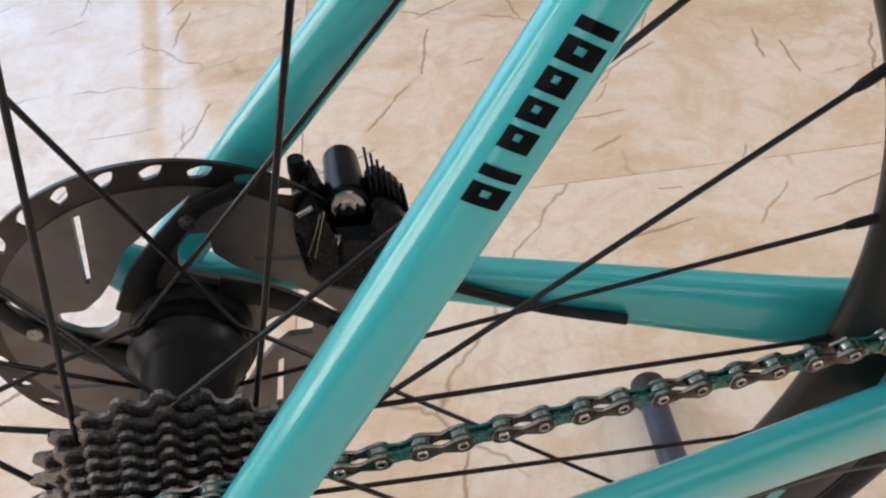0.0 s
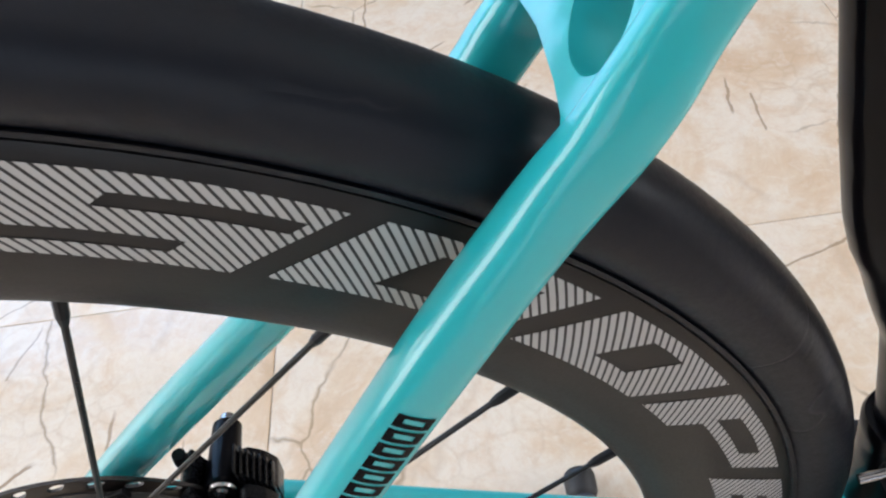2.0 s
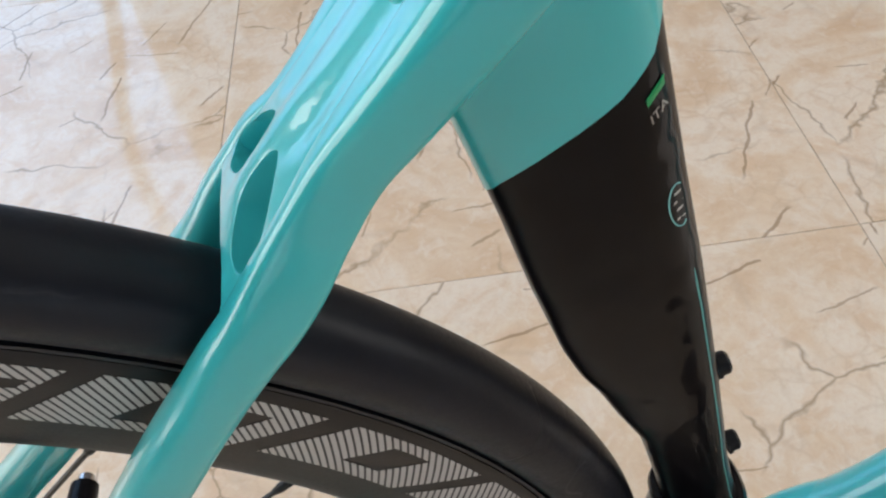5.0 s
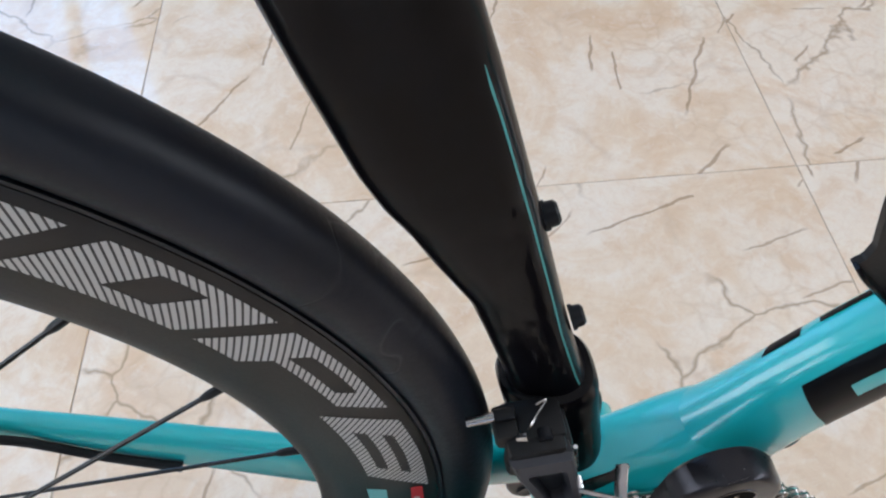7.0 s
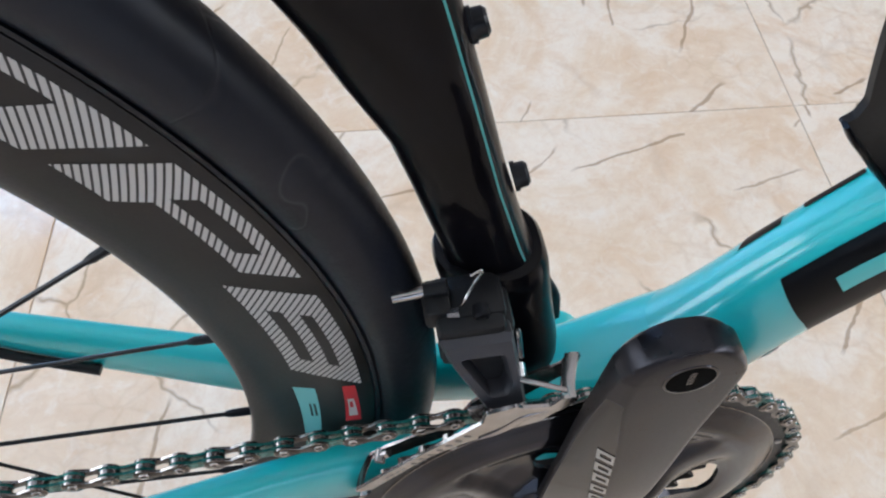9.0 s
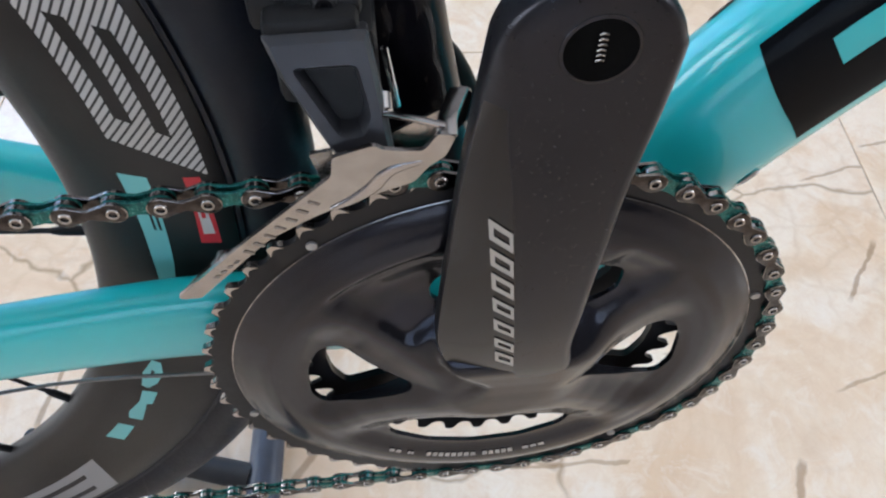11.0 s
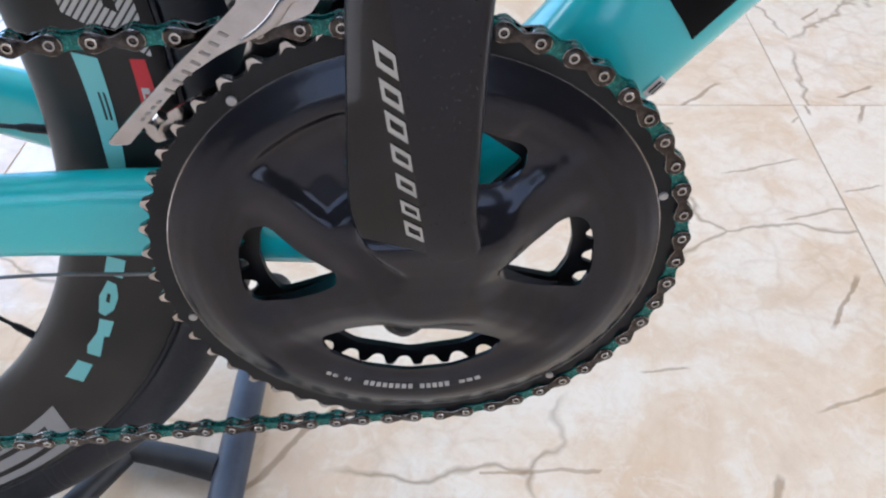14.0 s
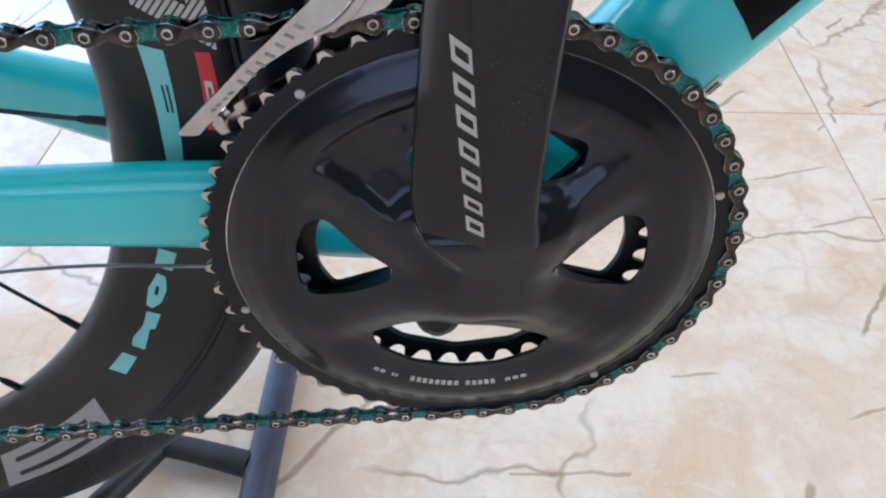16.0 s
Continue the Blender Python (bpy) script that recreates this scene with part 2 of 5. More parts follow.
def marble_material():
    m = material("polished_marble_tile", (0.7, 0.58, 0.45), 0.12)
    n, l, b = nodes_of(m)
    tc = n.new("ShaderNodeTexCoord")
    info = n.new("ShaderNodeObjectInfo")
    mul = n.new("ShaderNodeVectorMath")
    mul.operation = "MULTIPLY_ADD"
    mul.inputs[1].default_value = (1, 1, 1)
    scl = n.new("ShaderNodeMath")
    scl.operation = "MULTIPLY"
    scl.inputs[1].default_value = 37.0
    l.new(info.outputs["Random"], scl.inputs[0])
    com = n.new("ShaderNodeCombineXYZ")
    l.new(scl.outputs[0], com.inputs[0])
    l.new(scl.outputs[0], com.inputs[2])
    l.new(tc.outputs["Object"], mul.inputs[0])
    l.new(com.outputs[0], mul.inputs[2])
    P = mul.outputs[0]

    def tex(scale, detail, rough=0.55, distortion=0.0, vec=None):
        t = n.new("ShaderNodeTexNoise")
        t.inputs["Scale"].default_value, t.inputs["Detail"].default_value = scale, detail
        t.inputs["Roughness"].default_value, t.inputs["Distortion"].default_value = rough, distortion
        l.new(vec or P, t.inputs["Vector"])
        return t.outputs["Fac"]

    def math_node(op, a, c=None, v=None):
        k = n.new("ShaderNodeMath")
        k.operation = op
        k.use_clamp = op in ("MULTIPLY", "MULTIPLY_ADD") and v == "clamp"
        l.new(a, k.inputs[0])
        if c is not None:
            if isinstance(c, (int, float)):
                k.inputs[1].default_value = c
            else:
                l.new(c, k.inputs[1])
        return k.outputs[0]

    def mix(fac, a, c):
        k = n.new("ShaderNodeMix")
        k.data_type = "RGBA"
        l.new(fac, k.inputs["Factor"])
        for socket, v in ((k.inputs[6], a), (k.inputs[7], c)):
            if isinstance(v, tuple):
                socket.default_value = (*v, 1)
            else:
                l.new(v, socket)
        return k.outputs[2]

    clouds = ramp(m, tex(5.6, 6, 0.6, 0.8), [(0.30, (0.735, 0.525, 0.345)), (0.44, (0.83, 0.655, 0.475)), (0.55, (0.90, 0.785, 0.645)), (0.62, (0.90, 0.78, 0.64)), (0.74, (0.80, 0.595, 0.405))]).outputs[0]
    blotch = ramp(m, tex(17, 7, 0.70, 0.8), [(0.50, (0, 0, 0)), (0.68, (0.6, 0.6, 0.6))]).outputs[0]
    col = mix(blotch, clouds, (0.765, 0.535, 0.335))
    rings_ = ramp(m, tex(34, 3, 0.5, 1.6), [(0.47, (0, 0, 0)), (0.51, (0.12, 0.12, 0.12)), (0.55, (0, 0, 0))]).outputs[0]
    col = mix(rings_, col, (0.62, 0.45, 0.30))

    mottle = ramp(m, tex(64, 8, 0.78, 0.5), [(0.48, (0, 0, 0)), (0.64, (0.34, 0.34, 0.34))]).outputs[0]
    col = mix(mottle, col, (0.76, 0.56, 0.385))
    pale = ramp(m, tex(33, 7, 0.72, 0.9), [(0.52, (0, 0, 0)), (0.66, (0.5, 0.5, 0.5))]).outputs[0]
    col = mix(pale, col, (0.91, 0.82, 0.715))

    def turned_space(deg, along):
        """Space drawn out along a direction of the floor."""
        mp = n.new("ShaderNodeMapping")
        mp.inputs["Rotation"].default_value = (0, 0, radians(-deg))
        l.new(P, mp.inputs["Vector"])
        sq = n.new("ShaderNodeMapping")
        sq.inputs["Scale"].default_value = (along, 1.0, 1.0)
        l.new(mp.outputs[0], sq.inputs["Vector"])
        return sq.outputs[0]

    def gate(scale, lo):
        return ramp(m, tex(scale, 2, 0.5), [(lo, (0, 0, 0)), (lo + 0.07, (1, 1, 1))]).outputs[0]

    def strokes(deg, along, scale, width, length, keep):
        """Single short veins, one to a cell at most, running roughly one way."""
        vec = turned_space(deg, along)
        vo = n.new("ShaderNodeTexVoronoi")
        vo.voronoi_dimensions = "2D"
        vo.inputs["Scale"].default_value = scale
        l.new(vec, vo.inputs["Vector"])
        df = n.new("ShaderNodeVectorMath")
        df.operation = "SUBTRACT"
        l.new(vec, df.inputs[0])
        l.new(vo.outputs["Position"], df.inputs[1])
        xy = n.new("ShaderNodeSeparateXYZ")
        l.new(df.outputs[0], xy.inputs[0])
        rnd = n.new("ShaderNodeSeparateColor")
        l.new(vo.outputs["Color"], rnd.inputs[0])
        dx = math_node("DIVIDE", xy.outputs[0], along)
        lean = math_node("MULTIPLY", dx, math_node("MULTIPLY", math_node("SUBTRACT", rnd.outputs[0], 0.5), 1.7))
        wob = math_node("MULTIPLY", math_node("SUBTRACT", tex(22, 3, 0.55), 0.5), 0.019)
        off = math_node("ABSOLUTE", math_node("ADD", math_node("ADD", xy.outputs[1], lean), wob))
        line = ramp(m, math_node("DIVIDE", off, math_node("ADD", math_node("MULTIPLY", tex(40, 2), width * 2.2), width * 0.2)), [(0.45, (1, 1, 1)), (1.0, (0, 0, 0))]).outputs[0]
        reach = math_node("DIVIDE", math_node("ABSOLUTE", dx), math_node("ADD", math_node("MULTIPLY", rnd.outputs[1], length), length * 0.3))
        ends = ramp(m, reach, [(0.75, (1, 1, 1)), (1.0, (0, 0, 0))]).outputs[0]
        some = ramp(m, rnd.outputs[2], [(keep, (0, 0, 0)), (keep + 0.02, (1, 1, 1))]).outputs[0]
        return math_node("MULTIPLY", math_node("MULTIPLY", line, ends), some)

    def cracks(scale, width, gate_scale, lo):
        wob = n.new("ShaderNodeTexNoise")
        wob.inputs["Scale"].default_value, wob.inputs["Detail"].default_value = 16.0, 3.0
        l.new(P, wob.inputs["Vector"])
        ad = n.new("ShaderNodeVectorMath")
        ad.operation = "MULTIPLY_ADD"
        ad.inputs[1].default_value = (0.05, 0.05, 0.05)
        l.new(wob.outputs["Color"], ad.inputs[0])
        l.new(P, ad.inputs[2])
        vo = n.new("ShaderNodeTexVoronoi")
        vo.feature = "DISTANCE_TO_EDGE"
        vo.inputs["Scale"].default_value = scale
        l.new(ad.outputs[0], vo.inputs["Vector"])
        line = ramp(m, vo.outputs["Distance"], [(0.0, (1, 1, 1)), (width, (0, 0, 0))]).outputs[0]
        return math_node("MULTIPLY", line, gate(gate_scale, lo))

    s1 = strokes(52, 0.55, 9.0, 0.0023, 0.070, 0.53)
    s2 = strokes(34, 0.6, 12.0, 0.0017, 0.040, 0.74)
    c1 = cracks(2.6, 0.0075, 5, 0.47)
    c2 = cracks(6.0, 0.05, 7, 0.52)
    c3 = cracks(26.0, 0.09, 5, 0.54)
    col = mix(math_node("MULTIPLY", c2, 0.25), col, (0.56, 0.40, 0.27))
    col = mix(math_node("MULTIPLY", c3, 0.20), col, (0.56, 0.38, 0.22))
    col = mix(math_node("MULTIPLY", c1, 0.66), col, (0.30, 0.185, 0.09))
    col = mix(math_node("MULTIPLY", s1, 0.62), col, (0.30, 0.17, 0.08))
    col = mix(math_node("MULTIPLY", s2, 0.52), col, (0.33, 0.19, 0.09))
    l.new(col, b.inputs["Base Color"])
    rr = ramp(m, tex(30, 3), [(0.3, (0.055, 0.055, 0.055)), (0.7, (0.10, 0.10, 0.10))])
    l.new(rr.outputs[0], b.inputs["Roughness"])
    b.inputs["Specular IOR Level"].default_value = 1.0
    return m


MARBLE = marble_material()
GROUT = worn(material("tile_grout", (0.52, 0.42, 0.32), 0.8), 60, (0.44, 0.355, 0.27), (0.62, 0.51, 0.40), 0.75, 0.9)
PLASTER = worn(material("taupe_wall_plaster", (0.30, 0.27, 0.25), 0.75), 3, (0.255, 0.26, 0.275), (0.29, 0.295, 0.31), 0.7, 0.85, 0.1, 120)
# dark tone given to the unseen south wall to weaken bounce and reflections
PLASTER_DARK = worn(material("low_bounce_wall_grey", (0.10, 0.098, 0.10), 0.75), 3, (0.09, 0.088, 0.09), (0.11, 0.108, 0.112), 0.7, 0.85, 0.1, 120)
CEILING_WHITE = worn(material("white_ceiling_paint", (0.80, 0.79, 0.77), 0.8), 3, (0.78, 0.77, 0.75), (0.82, 0.81, 0.79), 0.75, 0.9, 0.1, 120)
DOOR_WHITE = worn(material("white_window_frame", (0.76, 0.74, 0.71), 0.4), 8, (0.74, 0.72, 0.69), (0.78, 0.76, 0.73), 0.35, 0.5)
LINEN = worn(material("tan_linen", (0.42, 0.31, 0.20), 0.8), 9, (0.36, 0.26, 0.165), (0.46, 0.35, 0.23), 0.75, 0.9, 0.2, 400)
GLASS = material("window_glass", (1, 1, 1), 0.02)
GLASS.node_tree.nodes["Principled BSDF"].inputs["Transmission Weight"].default_value = 1.0


# ---------------------------------------------------------------- mesh helpers
def part(name, bm, mat, parent=None, label="", smooth=35):
    bmesh.ops.recalc_face_normals(bm, faces=bm.faces)
    me = bpy.data.meshes.new(name)
    bm.to_mesh(me)
    bm.free()
    me.materials.append(mat)
    if smooth:
        me.shade_smooth()
        me.set_sharp_from_angle(angle=radians(smooth))
    ob = new(name, me)
    if parent:
        ob.parent = parent
    if label:
        tagged(ob, label)
    return ob


def thing(name, at, label, category, group="", kind=""):
    ob = new(name)
    ob.empty_display_size = 0.05
    ob.location = at
    return tagged(ob, label, category, group, kind)


def box(bm, x0, x1, y0, y1, z0, z1, bevel=0.0, turn=None):
    r = bmesh.ops.create_cube(bm, size=1)
    m = Matrix.Translation(((x0 + x1) / 2, (y0 + y1) / 2, (z0 + z1) / 2)) @ Matrix.Diagonal((x1 - x0, y1 - y0, z1 - z0, 1))
    bmesh.ops.transform(bm, matrix=m, verts=r["verts"])
    if bevel:
        edges = list({e for v in r["verts"] for e in v.link_edges})
        bmesh.ops.bevel(bm, geom=edges, offset=bevel, segments=2, affect="EDGES", profile=0.5)
    return bm


def catmull(pts, n):
    """Smooth row of stations; pts are tuples of numbers of one length."""
    p = [np.array(q, float) for q in pts]
    p = [2 * p[0] - p[1]] + p + [2 * p[-1] - p[-2]]
    out = []
    for i in range(1, len(p) - 2):
        a, b, c, d = p[i - 1:i + 3]
        for k in range(n):
            t = k / n
            out.append(0.5 * (2 * b + (c - a) * t + (2 * a - 5 * b + 4 * c - d) * t * t + (3 * b - a - 3 * c + d) * t ** 3))
    out.append(p[-2])
    return out


def loft(bm, rings, cap=True):
    rows = [[bm.verts.new(p) for p in r] for r in rings]
    n = len(rows[0])
    for a, b in zip(rows, rows[1:]):
        for i in range(n):
            bm.faces.new((a[i], a[(i + 1) % n], b[(i + 1) % n], b[i]))
    if cap:
        bm.faces.new(rows[0][::-1])
        bm.faces.new(rows[-1])
    return bm


def smooth01(a, b, v):
    t = min(1.0, max(0.0, (v - a) / (b - a)))
    return t * t * (3 - 2 * t)


def sup(a, e):
    c, s = math.cos(a), math.sin(a)
    return math.copysign(abs(c) ** (2 / e), c), math.copysign(abs(s) ** (2 / e), s)


def tube(stations, seg=20, sub=6, expo=2.0, side=(0, 1, 0), cap=True, bm=None):
    """A swept tube. Stations: x, y, z, half width along side, half height across it."""
    bm = bm or bmesh.new()
    st = catmull(stations, sub) if sub > 1 else [np.array(s, float) for s in stations]
    side = Vector(side)
    rings = []
    for i, s in enumerate(st):
        a, b = st[max(i - 1, 0)], st[min(i + 1, len(st) - 1)]
        t = Vector(b[:3] - a[:3]).normalized()
        u = (side - side.dot(t) * t).normalized()
        v = t.cross(u)
        ring = []
        for k in range(seg):
            cx, cy = sup(2 * math.pi * k / seg, s[5] if len(s) > 5 else expo)
            ring.append(Vector(s[:3]) + u * (cx * s[3]) + v * (cy * s[4]))
        rings.append(ring)
    return loft(bm, rings, cap)


def rod(p0, p1, r, seg=10, bm=None, r1=None):
    r1 = r1 or r
    side = (0, 1, 0) if abs(Vector(p1)[1] - Vector(p0)[1]) < 0.9 * (Vector(p1) - Vector(p0)).length else (1, 0, 0)
    return tube([(*p0, r, r), (*p1, r1, r1)], seg, 1, 2.0, side, True, bm)


def turned(profile, seg=64, center=(0, 0, 0), bm=None, closed=False):
    """A body turned about a line along y. Profile: rows of radius, y."""
    bm = bm or bmesh.new()
    rows = []
    for r, y in profile:
        rows.append([bm.verts.new((center[0] + r * math.cos(2 * math.pi * k / seg), center[1] + y, center[2] + r * math.sin(2 * math.pi * k / seg))) for k in range(seg)])
    pairs = list(zip(rows, rows[1:])) + ([(rows[-1], rows[0])] if closed else [])
    for a, b in pairs:
        for i in range(seg):
            bm.faces.new((a[i], a[(i + 1) % seg], b[(i + 1) % seg], b[i]))
    if not closed:
        bm.faces.new(rows[0])
        bm.faces.new(rows[-1][::-1])
    return bm


def slab(bm, outline, y0, y1, holes=(), bevel=0.0):
    """A plate in the x-z plane between y0 and y1, with holes."""
    face_with_holes(bm, outline, holes, lambda p: (p[0], y0, p[1]), lambda p: (p[0], y1, p[1]))
    return bm


def inside(p, poly):
    x, y = p
    c = False
    for (x0, y0), (x1, y1) in zip(poly, poly[1:] + poly[:1]):
        if (y0 > y) != (y1 > y) and x < (x1 - x0) * (y - y0) / (y1 - y0) + x0:
            c = not c
    return c


def triangulated(outline, holes=(), grid=0.0):
    """Points and triangles of a flat outline with holes; grid: spacing of points inside."""
    from mathutils.geometry import delaunay_2d_cdt
    loops = [list(outline)] + [list(h) for h in holes]
    pts, edges = [], []
    for lp in loops:
        k = len(pts)
        pts += [Vector(p) for p in lp]
        edges += [(k + i, k + (i + 1) % len(lp)) for i in range(len(lp))]
    if grid:
        xs, ys = [p[0] for p in outline], [p[1] for p in outline]
        x = min(xs) + grid / 2
        row = 0
        while x < max(xs):
            y = min(ys) + grid * (0.25 if row % 2 else 0.75)
            while y < max(ys):
                q = (x, y)
                if inside(q, loops[0]) and not any(inside(q, h) for h in loops[1:]):
                    if min((Vector(q) - p).length for p in pts[:sum(map(len, loops))]) > grid * 0.45:
                        pts.append(Vector(q))
                y += grid
            x += grid * 0.87
            row += 1
    vs, es, fs = delaunay_2d_cdt(pts, edges, [], 0, 1e-7)[:3]
    keep = []
    for f in fs:
        p, q, r = (vs[i] for i in f[:3])
        if len(f) == 3 and abs((q - p).cross(r - p)) < 0.004 * max((q - p).length, (r - q).length, (p - r).length) ** 2:
            continue          # a sliver along a straight edge
        c = sum((vs[i] for i in f), Vector((0, 0))) / len(f)
        if inside(c, loops[0]) and not any(inside(c, h) for h in loops[1:]):
            keep.append(f)
    return vs, keep


def face_with_holes(bm, outline, holes, front, back=None, grid=0.0):
    """Fills an outline with holes as a sheet (front) or as a solid (front and back maps)."""
    vs, fs = triangulated(outline, holes, grid)
    top = [bm.verts.new(front(v)) for v in vs]
    for f in fs:
        bm.faces.new([top[i] for i in f])
    if back:
        low = [bm.verts.new(back(v)) for v in vs]
        count = {}
        for f in fs:
            bm.faces.new([low[i] for i in reversed(f)])
            for a, b in zip(f, list(f[1:]) + [f[0]]):
                count[(a, b)] = 1
        for a, b in count:
            if (b, a) not in count:
                bm.faces.new((top[b], top[a], low[a], low[b]))
    return bm


def rounded(poly, r, n=4):
    """Rounds the corners of a flat outline."""
    out = []
    k = len(poly)
    for i in range(k):
        p, a, b = Vector(poly[i]), Vector(poly[i - 1]), Vector(poly[(i + 1) % k])
        da, db = (a - p), (b - p)
        q = min(r, da.length * 0.45, db.length * 0.45)
        s, e = p + da.normalized() * q, p + db.normalized() * q
        for j in range(n + 1):
            t = j / n
            w = s * (1 - t) ** 2 + p * 2 * t * (1 - t) + e * t * t
            out.append((w.x, w.y))
    return out


def polar(poly):
    """Outline of (degrees, radius) rows as flat points."""
    return [(r * math.cos(radians(a)), r * math.sin(radians(a))) for a, r in poly]


def gear(teeth, r_in, thick, y, tip=0.0034, phase=0.0, center=(0, 0), bm=None, depth=1.0):
    """A toothed ring for a half-inch chain."""
    bm = bm or bmesh.new()
    rp = 0.0127 / 2 / math.sin(math.pi / teeth)
    shape = [(0, tip), (0.09, tip - 0.0001), (0.15, tip - 0.0008), (0.21, -0.0002), (0.27, -0.0022), (0.37, -0.0036), (0.5, -0.0040),
             (0.63, -0.0036), (0.73, -0.0022), (0.79, -0.0002), (0.85, tip - 0.0008), (0.91, tip - 0.0001)]
    shape = [(f, d if d > 0 else d * depth) for f, d in shape]
    rows = [[], [], [], []]
    for i in range(teeth):
        for f, d in shape:
            a = radians(phase) + 2 * math.pi * (i + f - 0.5) / teeth
            c, s = math.cos(a), math.sin(a)
            for row, (rr, yy) in zip(rows, (((r_in), y - thick / 2), (rp + d - (0.0006 if d > 0 else 0), y - thick / 2), (rp + d - (0.0006 if d > 0 else 0), y + thick / 2), (r_in, y + thick / 2))):
                row.append(bm.verts.new((center[0] + rr * c, yy, center[1] + rr * s)))
    n = len(rows[0])
    for a, b in zip(rows, rows[1:] + rows[:1]):
        for i in range(n):
            bm.faces.new((a[i], a[(i + 1) % n], b[(i + 1) % n], b[i]))
    return bm


# ---------------------------------------------------------------- room
def wall(name, x0, x1, y0, y1, z0, z1, openings=(), axis="x", mat=None):
    """A wall as one mesh, along x or y, with openings given as (from, to, bottom, top)."""
    bm = bmesh.new()
    a0, a1 = (x0, x1) if axis == "x" else (y0, y1)
    holes = [[(p, b), (q, b), (q, t), (p, t)] for p, q, b, t in openings]
    if axis == "x":
        face_with_holes(bm, [(a0, z0), (a1, z0), (a1, z1), (a0, z1)], holes, lambda p: (p[0], y0, p[1]), lambda p: (p[0], y1, p[1]))
    else:
        face_with_holes(bm, [(a0, z0), (a1, z0), (a1, z1), (a0, z1)], holes, lambda p: (x0, p[0], p[1]), lambda p: (x1, p[0], p[1]))
    return tagged(part(name, bm, mat or PLASTER, smooth=0), "unseen plastered room wall", "wall", kind="structure")


X0, X1, Y0, Y1, ZC = -3.2, 3.0, -2.2, 2.2, 2.7
wall("wall_north", X0, X1, Y1, Y1 + 0.15, 0, ZC, [(-2.7, -0.76, 0.06, 2.3)])
wall("wall_south", X0, X1, Y0 - 0.15, Y0, 0, ZC, [(-1.1, 0.7, 0.25, 1.35)], mat=PLASTER_DARK)
wall("wall_west", X0 - 0.15, X0, Y0 - 0.15, Y1 + 0.15, 0, ZC, [(-1.15, 1.65, 0.45, 2.35)], axis="y")
wall("wall_east", X1, X1 + 0.15, Y0 - 0.15, Y1 + 0.15, 0, ZC, [(-1.20, 1.00, 0.9, 2.2)], axis="y")
bm = bmesh.new()
box(bm, X0 - 0.15, X1 + 0.15, Y0 - 0.15, Y1 + 0.15, ZC + 0.002, ZC + 0.12)
tagged(part("ceiling", bm, CEILING_WHITE, smooth=0), "white painted ceiling", "ceiling", kind="structure")


def window(name, ax0, ax1, z0, z1, depth, axis, bars, label):
    """A framed pane in an opening; bars: number of upright bars between."""
    th = thing(name, (0, 0, 0), label, "window", kind="structure")
    w = 0.06

    def bar(n, a, b, c, d):
        q = bmesh.new()
        if axis == "x":
            box(q, a, b, depth, depth + 0.06, c, d, 0.004)
        else:
            box(q, depth, depth + 0.06, a, b, c, d, 0.004)
        part(n, q, DOOR_WHITE, th)
    bar("window_sill", ax0, ax1, z0, z0 + w)
    bar("window_frame", ax0, ax1, z1 - w, z1)
    for i in range(bars + 2):
        c = ax0 + (ax1 - ax0 - w) * i / (bars + 1)
        bar("window_frame", c, c + w, z0 + w, z1 - w)
    q = bmesh.new()
    if axis == "x":
        box(q, ax0 + w, ax1 - w, depth + 0.026, depth + 0.032, z0 + w, z1 - w)
    else:
        box(q, depth + 0.026, depth + 0.032, ax0 + w, ax1 - w, z0 + w, z1 - w)
    pane = part("pane", q, GLASS, th, smooth=0)
    pane.visible_shadow = False
    return th


window("window_1", -2.7, -0.76, 0.06, 2.3, Y1 + 0.05, "x", 1, "white framed glazed garden door")
window("window_4", -1.1, 0.7, 0.25, 1.35, Y0 - 0.11, "x", 1, "unseen low window with white frame")
# a slim curtain hangs before the garden door, drawn aside low down
curtain = thing("curtain", (-0.9, Y1 - 0.04, 0), "slim pale tan curtain tied aside before the glazed door", "curtain")
bm = tube([(0.10, 0, 0.02, 0.008, 0.026), (0.075, 0, 0.30, 0.008, 0.026), (0.03, 0, 0.54, 0.008, 0.025), (-0.045, 0, 0.78, 0.008, 0.024), (-0.095, 0, 1.00, 0.008, 0.026), (-0.11, 0, 1.30, 0.008, 0.030), (-0.11, 0, 2.32, 0.009, 0.034)], 20, 6, 2.4)
part("drape", bm, LINEN, curtain)
bm = bmesh.new()
rod((-0.34, 0, 2.34), (0.20, 0, 2.34), 0.009, 12, bm)
part("curtain_rod", bm, BLACK_METAL, curtain)
# these two side windows are unseen, added to go with the fill lamps
window("fill_window_3", -1.15, 1.65, 0.45, 2.35, X0 - 0.11, "y", 1, "unseen white framed window added for fill light")
window("fill_window_2", -1.20, 1.00, 0.9, 2.2, X1 + 0.05, "y", 1, "unseen white framed window added for fill light")

# ---------------------------------------------------------------- bicycle
bicycle = thing("bicycle", (0, 0, H), "glossy mint green road bicycle standing on polished marble tiles", "bicycle")


def curve_of(table):
    xs, ys = [a for a, b in table], [b for a, b in table]
    return lambda v: float(np.interp(v, xs, ys))


# ---- frame: stays, tubes
frame_set = new("frame")
frame_set.parent = bicycle
tagged(frame_set, "glossy mint green carbon frame")
# the plane of the stays' upper faces where they join
WEB0, WEBU, WEBN = Vector((-0.1734, 0, 0.370)), Vector((0.66, 0, 0.751)), Vector((-0.751, 0, 0.66))


def on_web(u, off, y, hw, hh, e):
    p = WEB0 + WEBU * u + WEBN * off
    return (p.x, y, p.z, hw, hh, e)


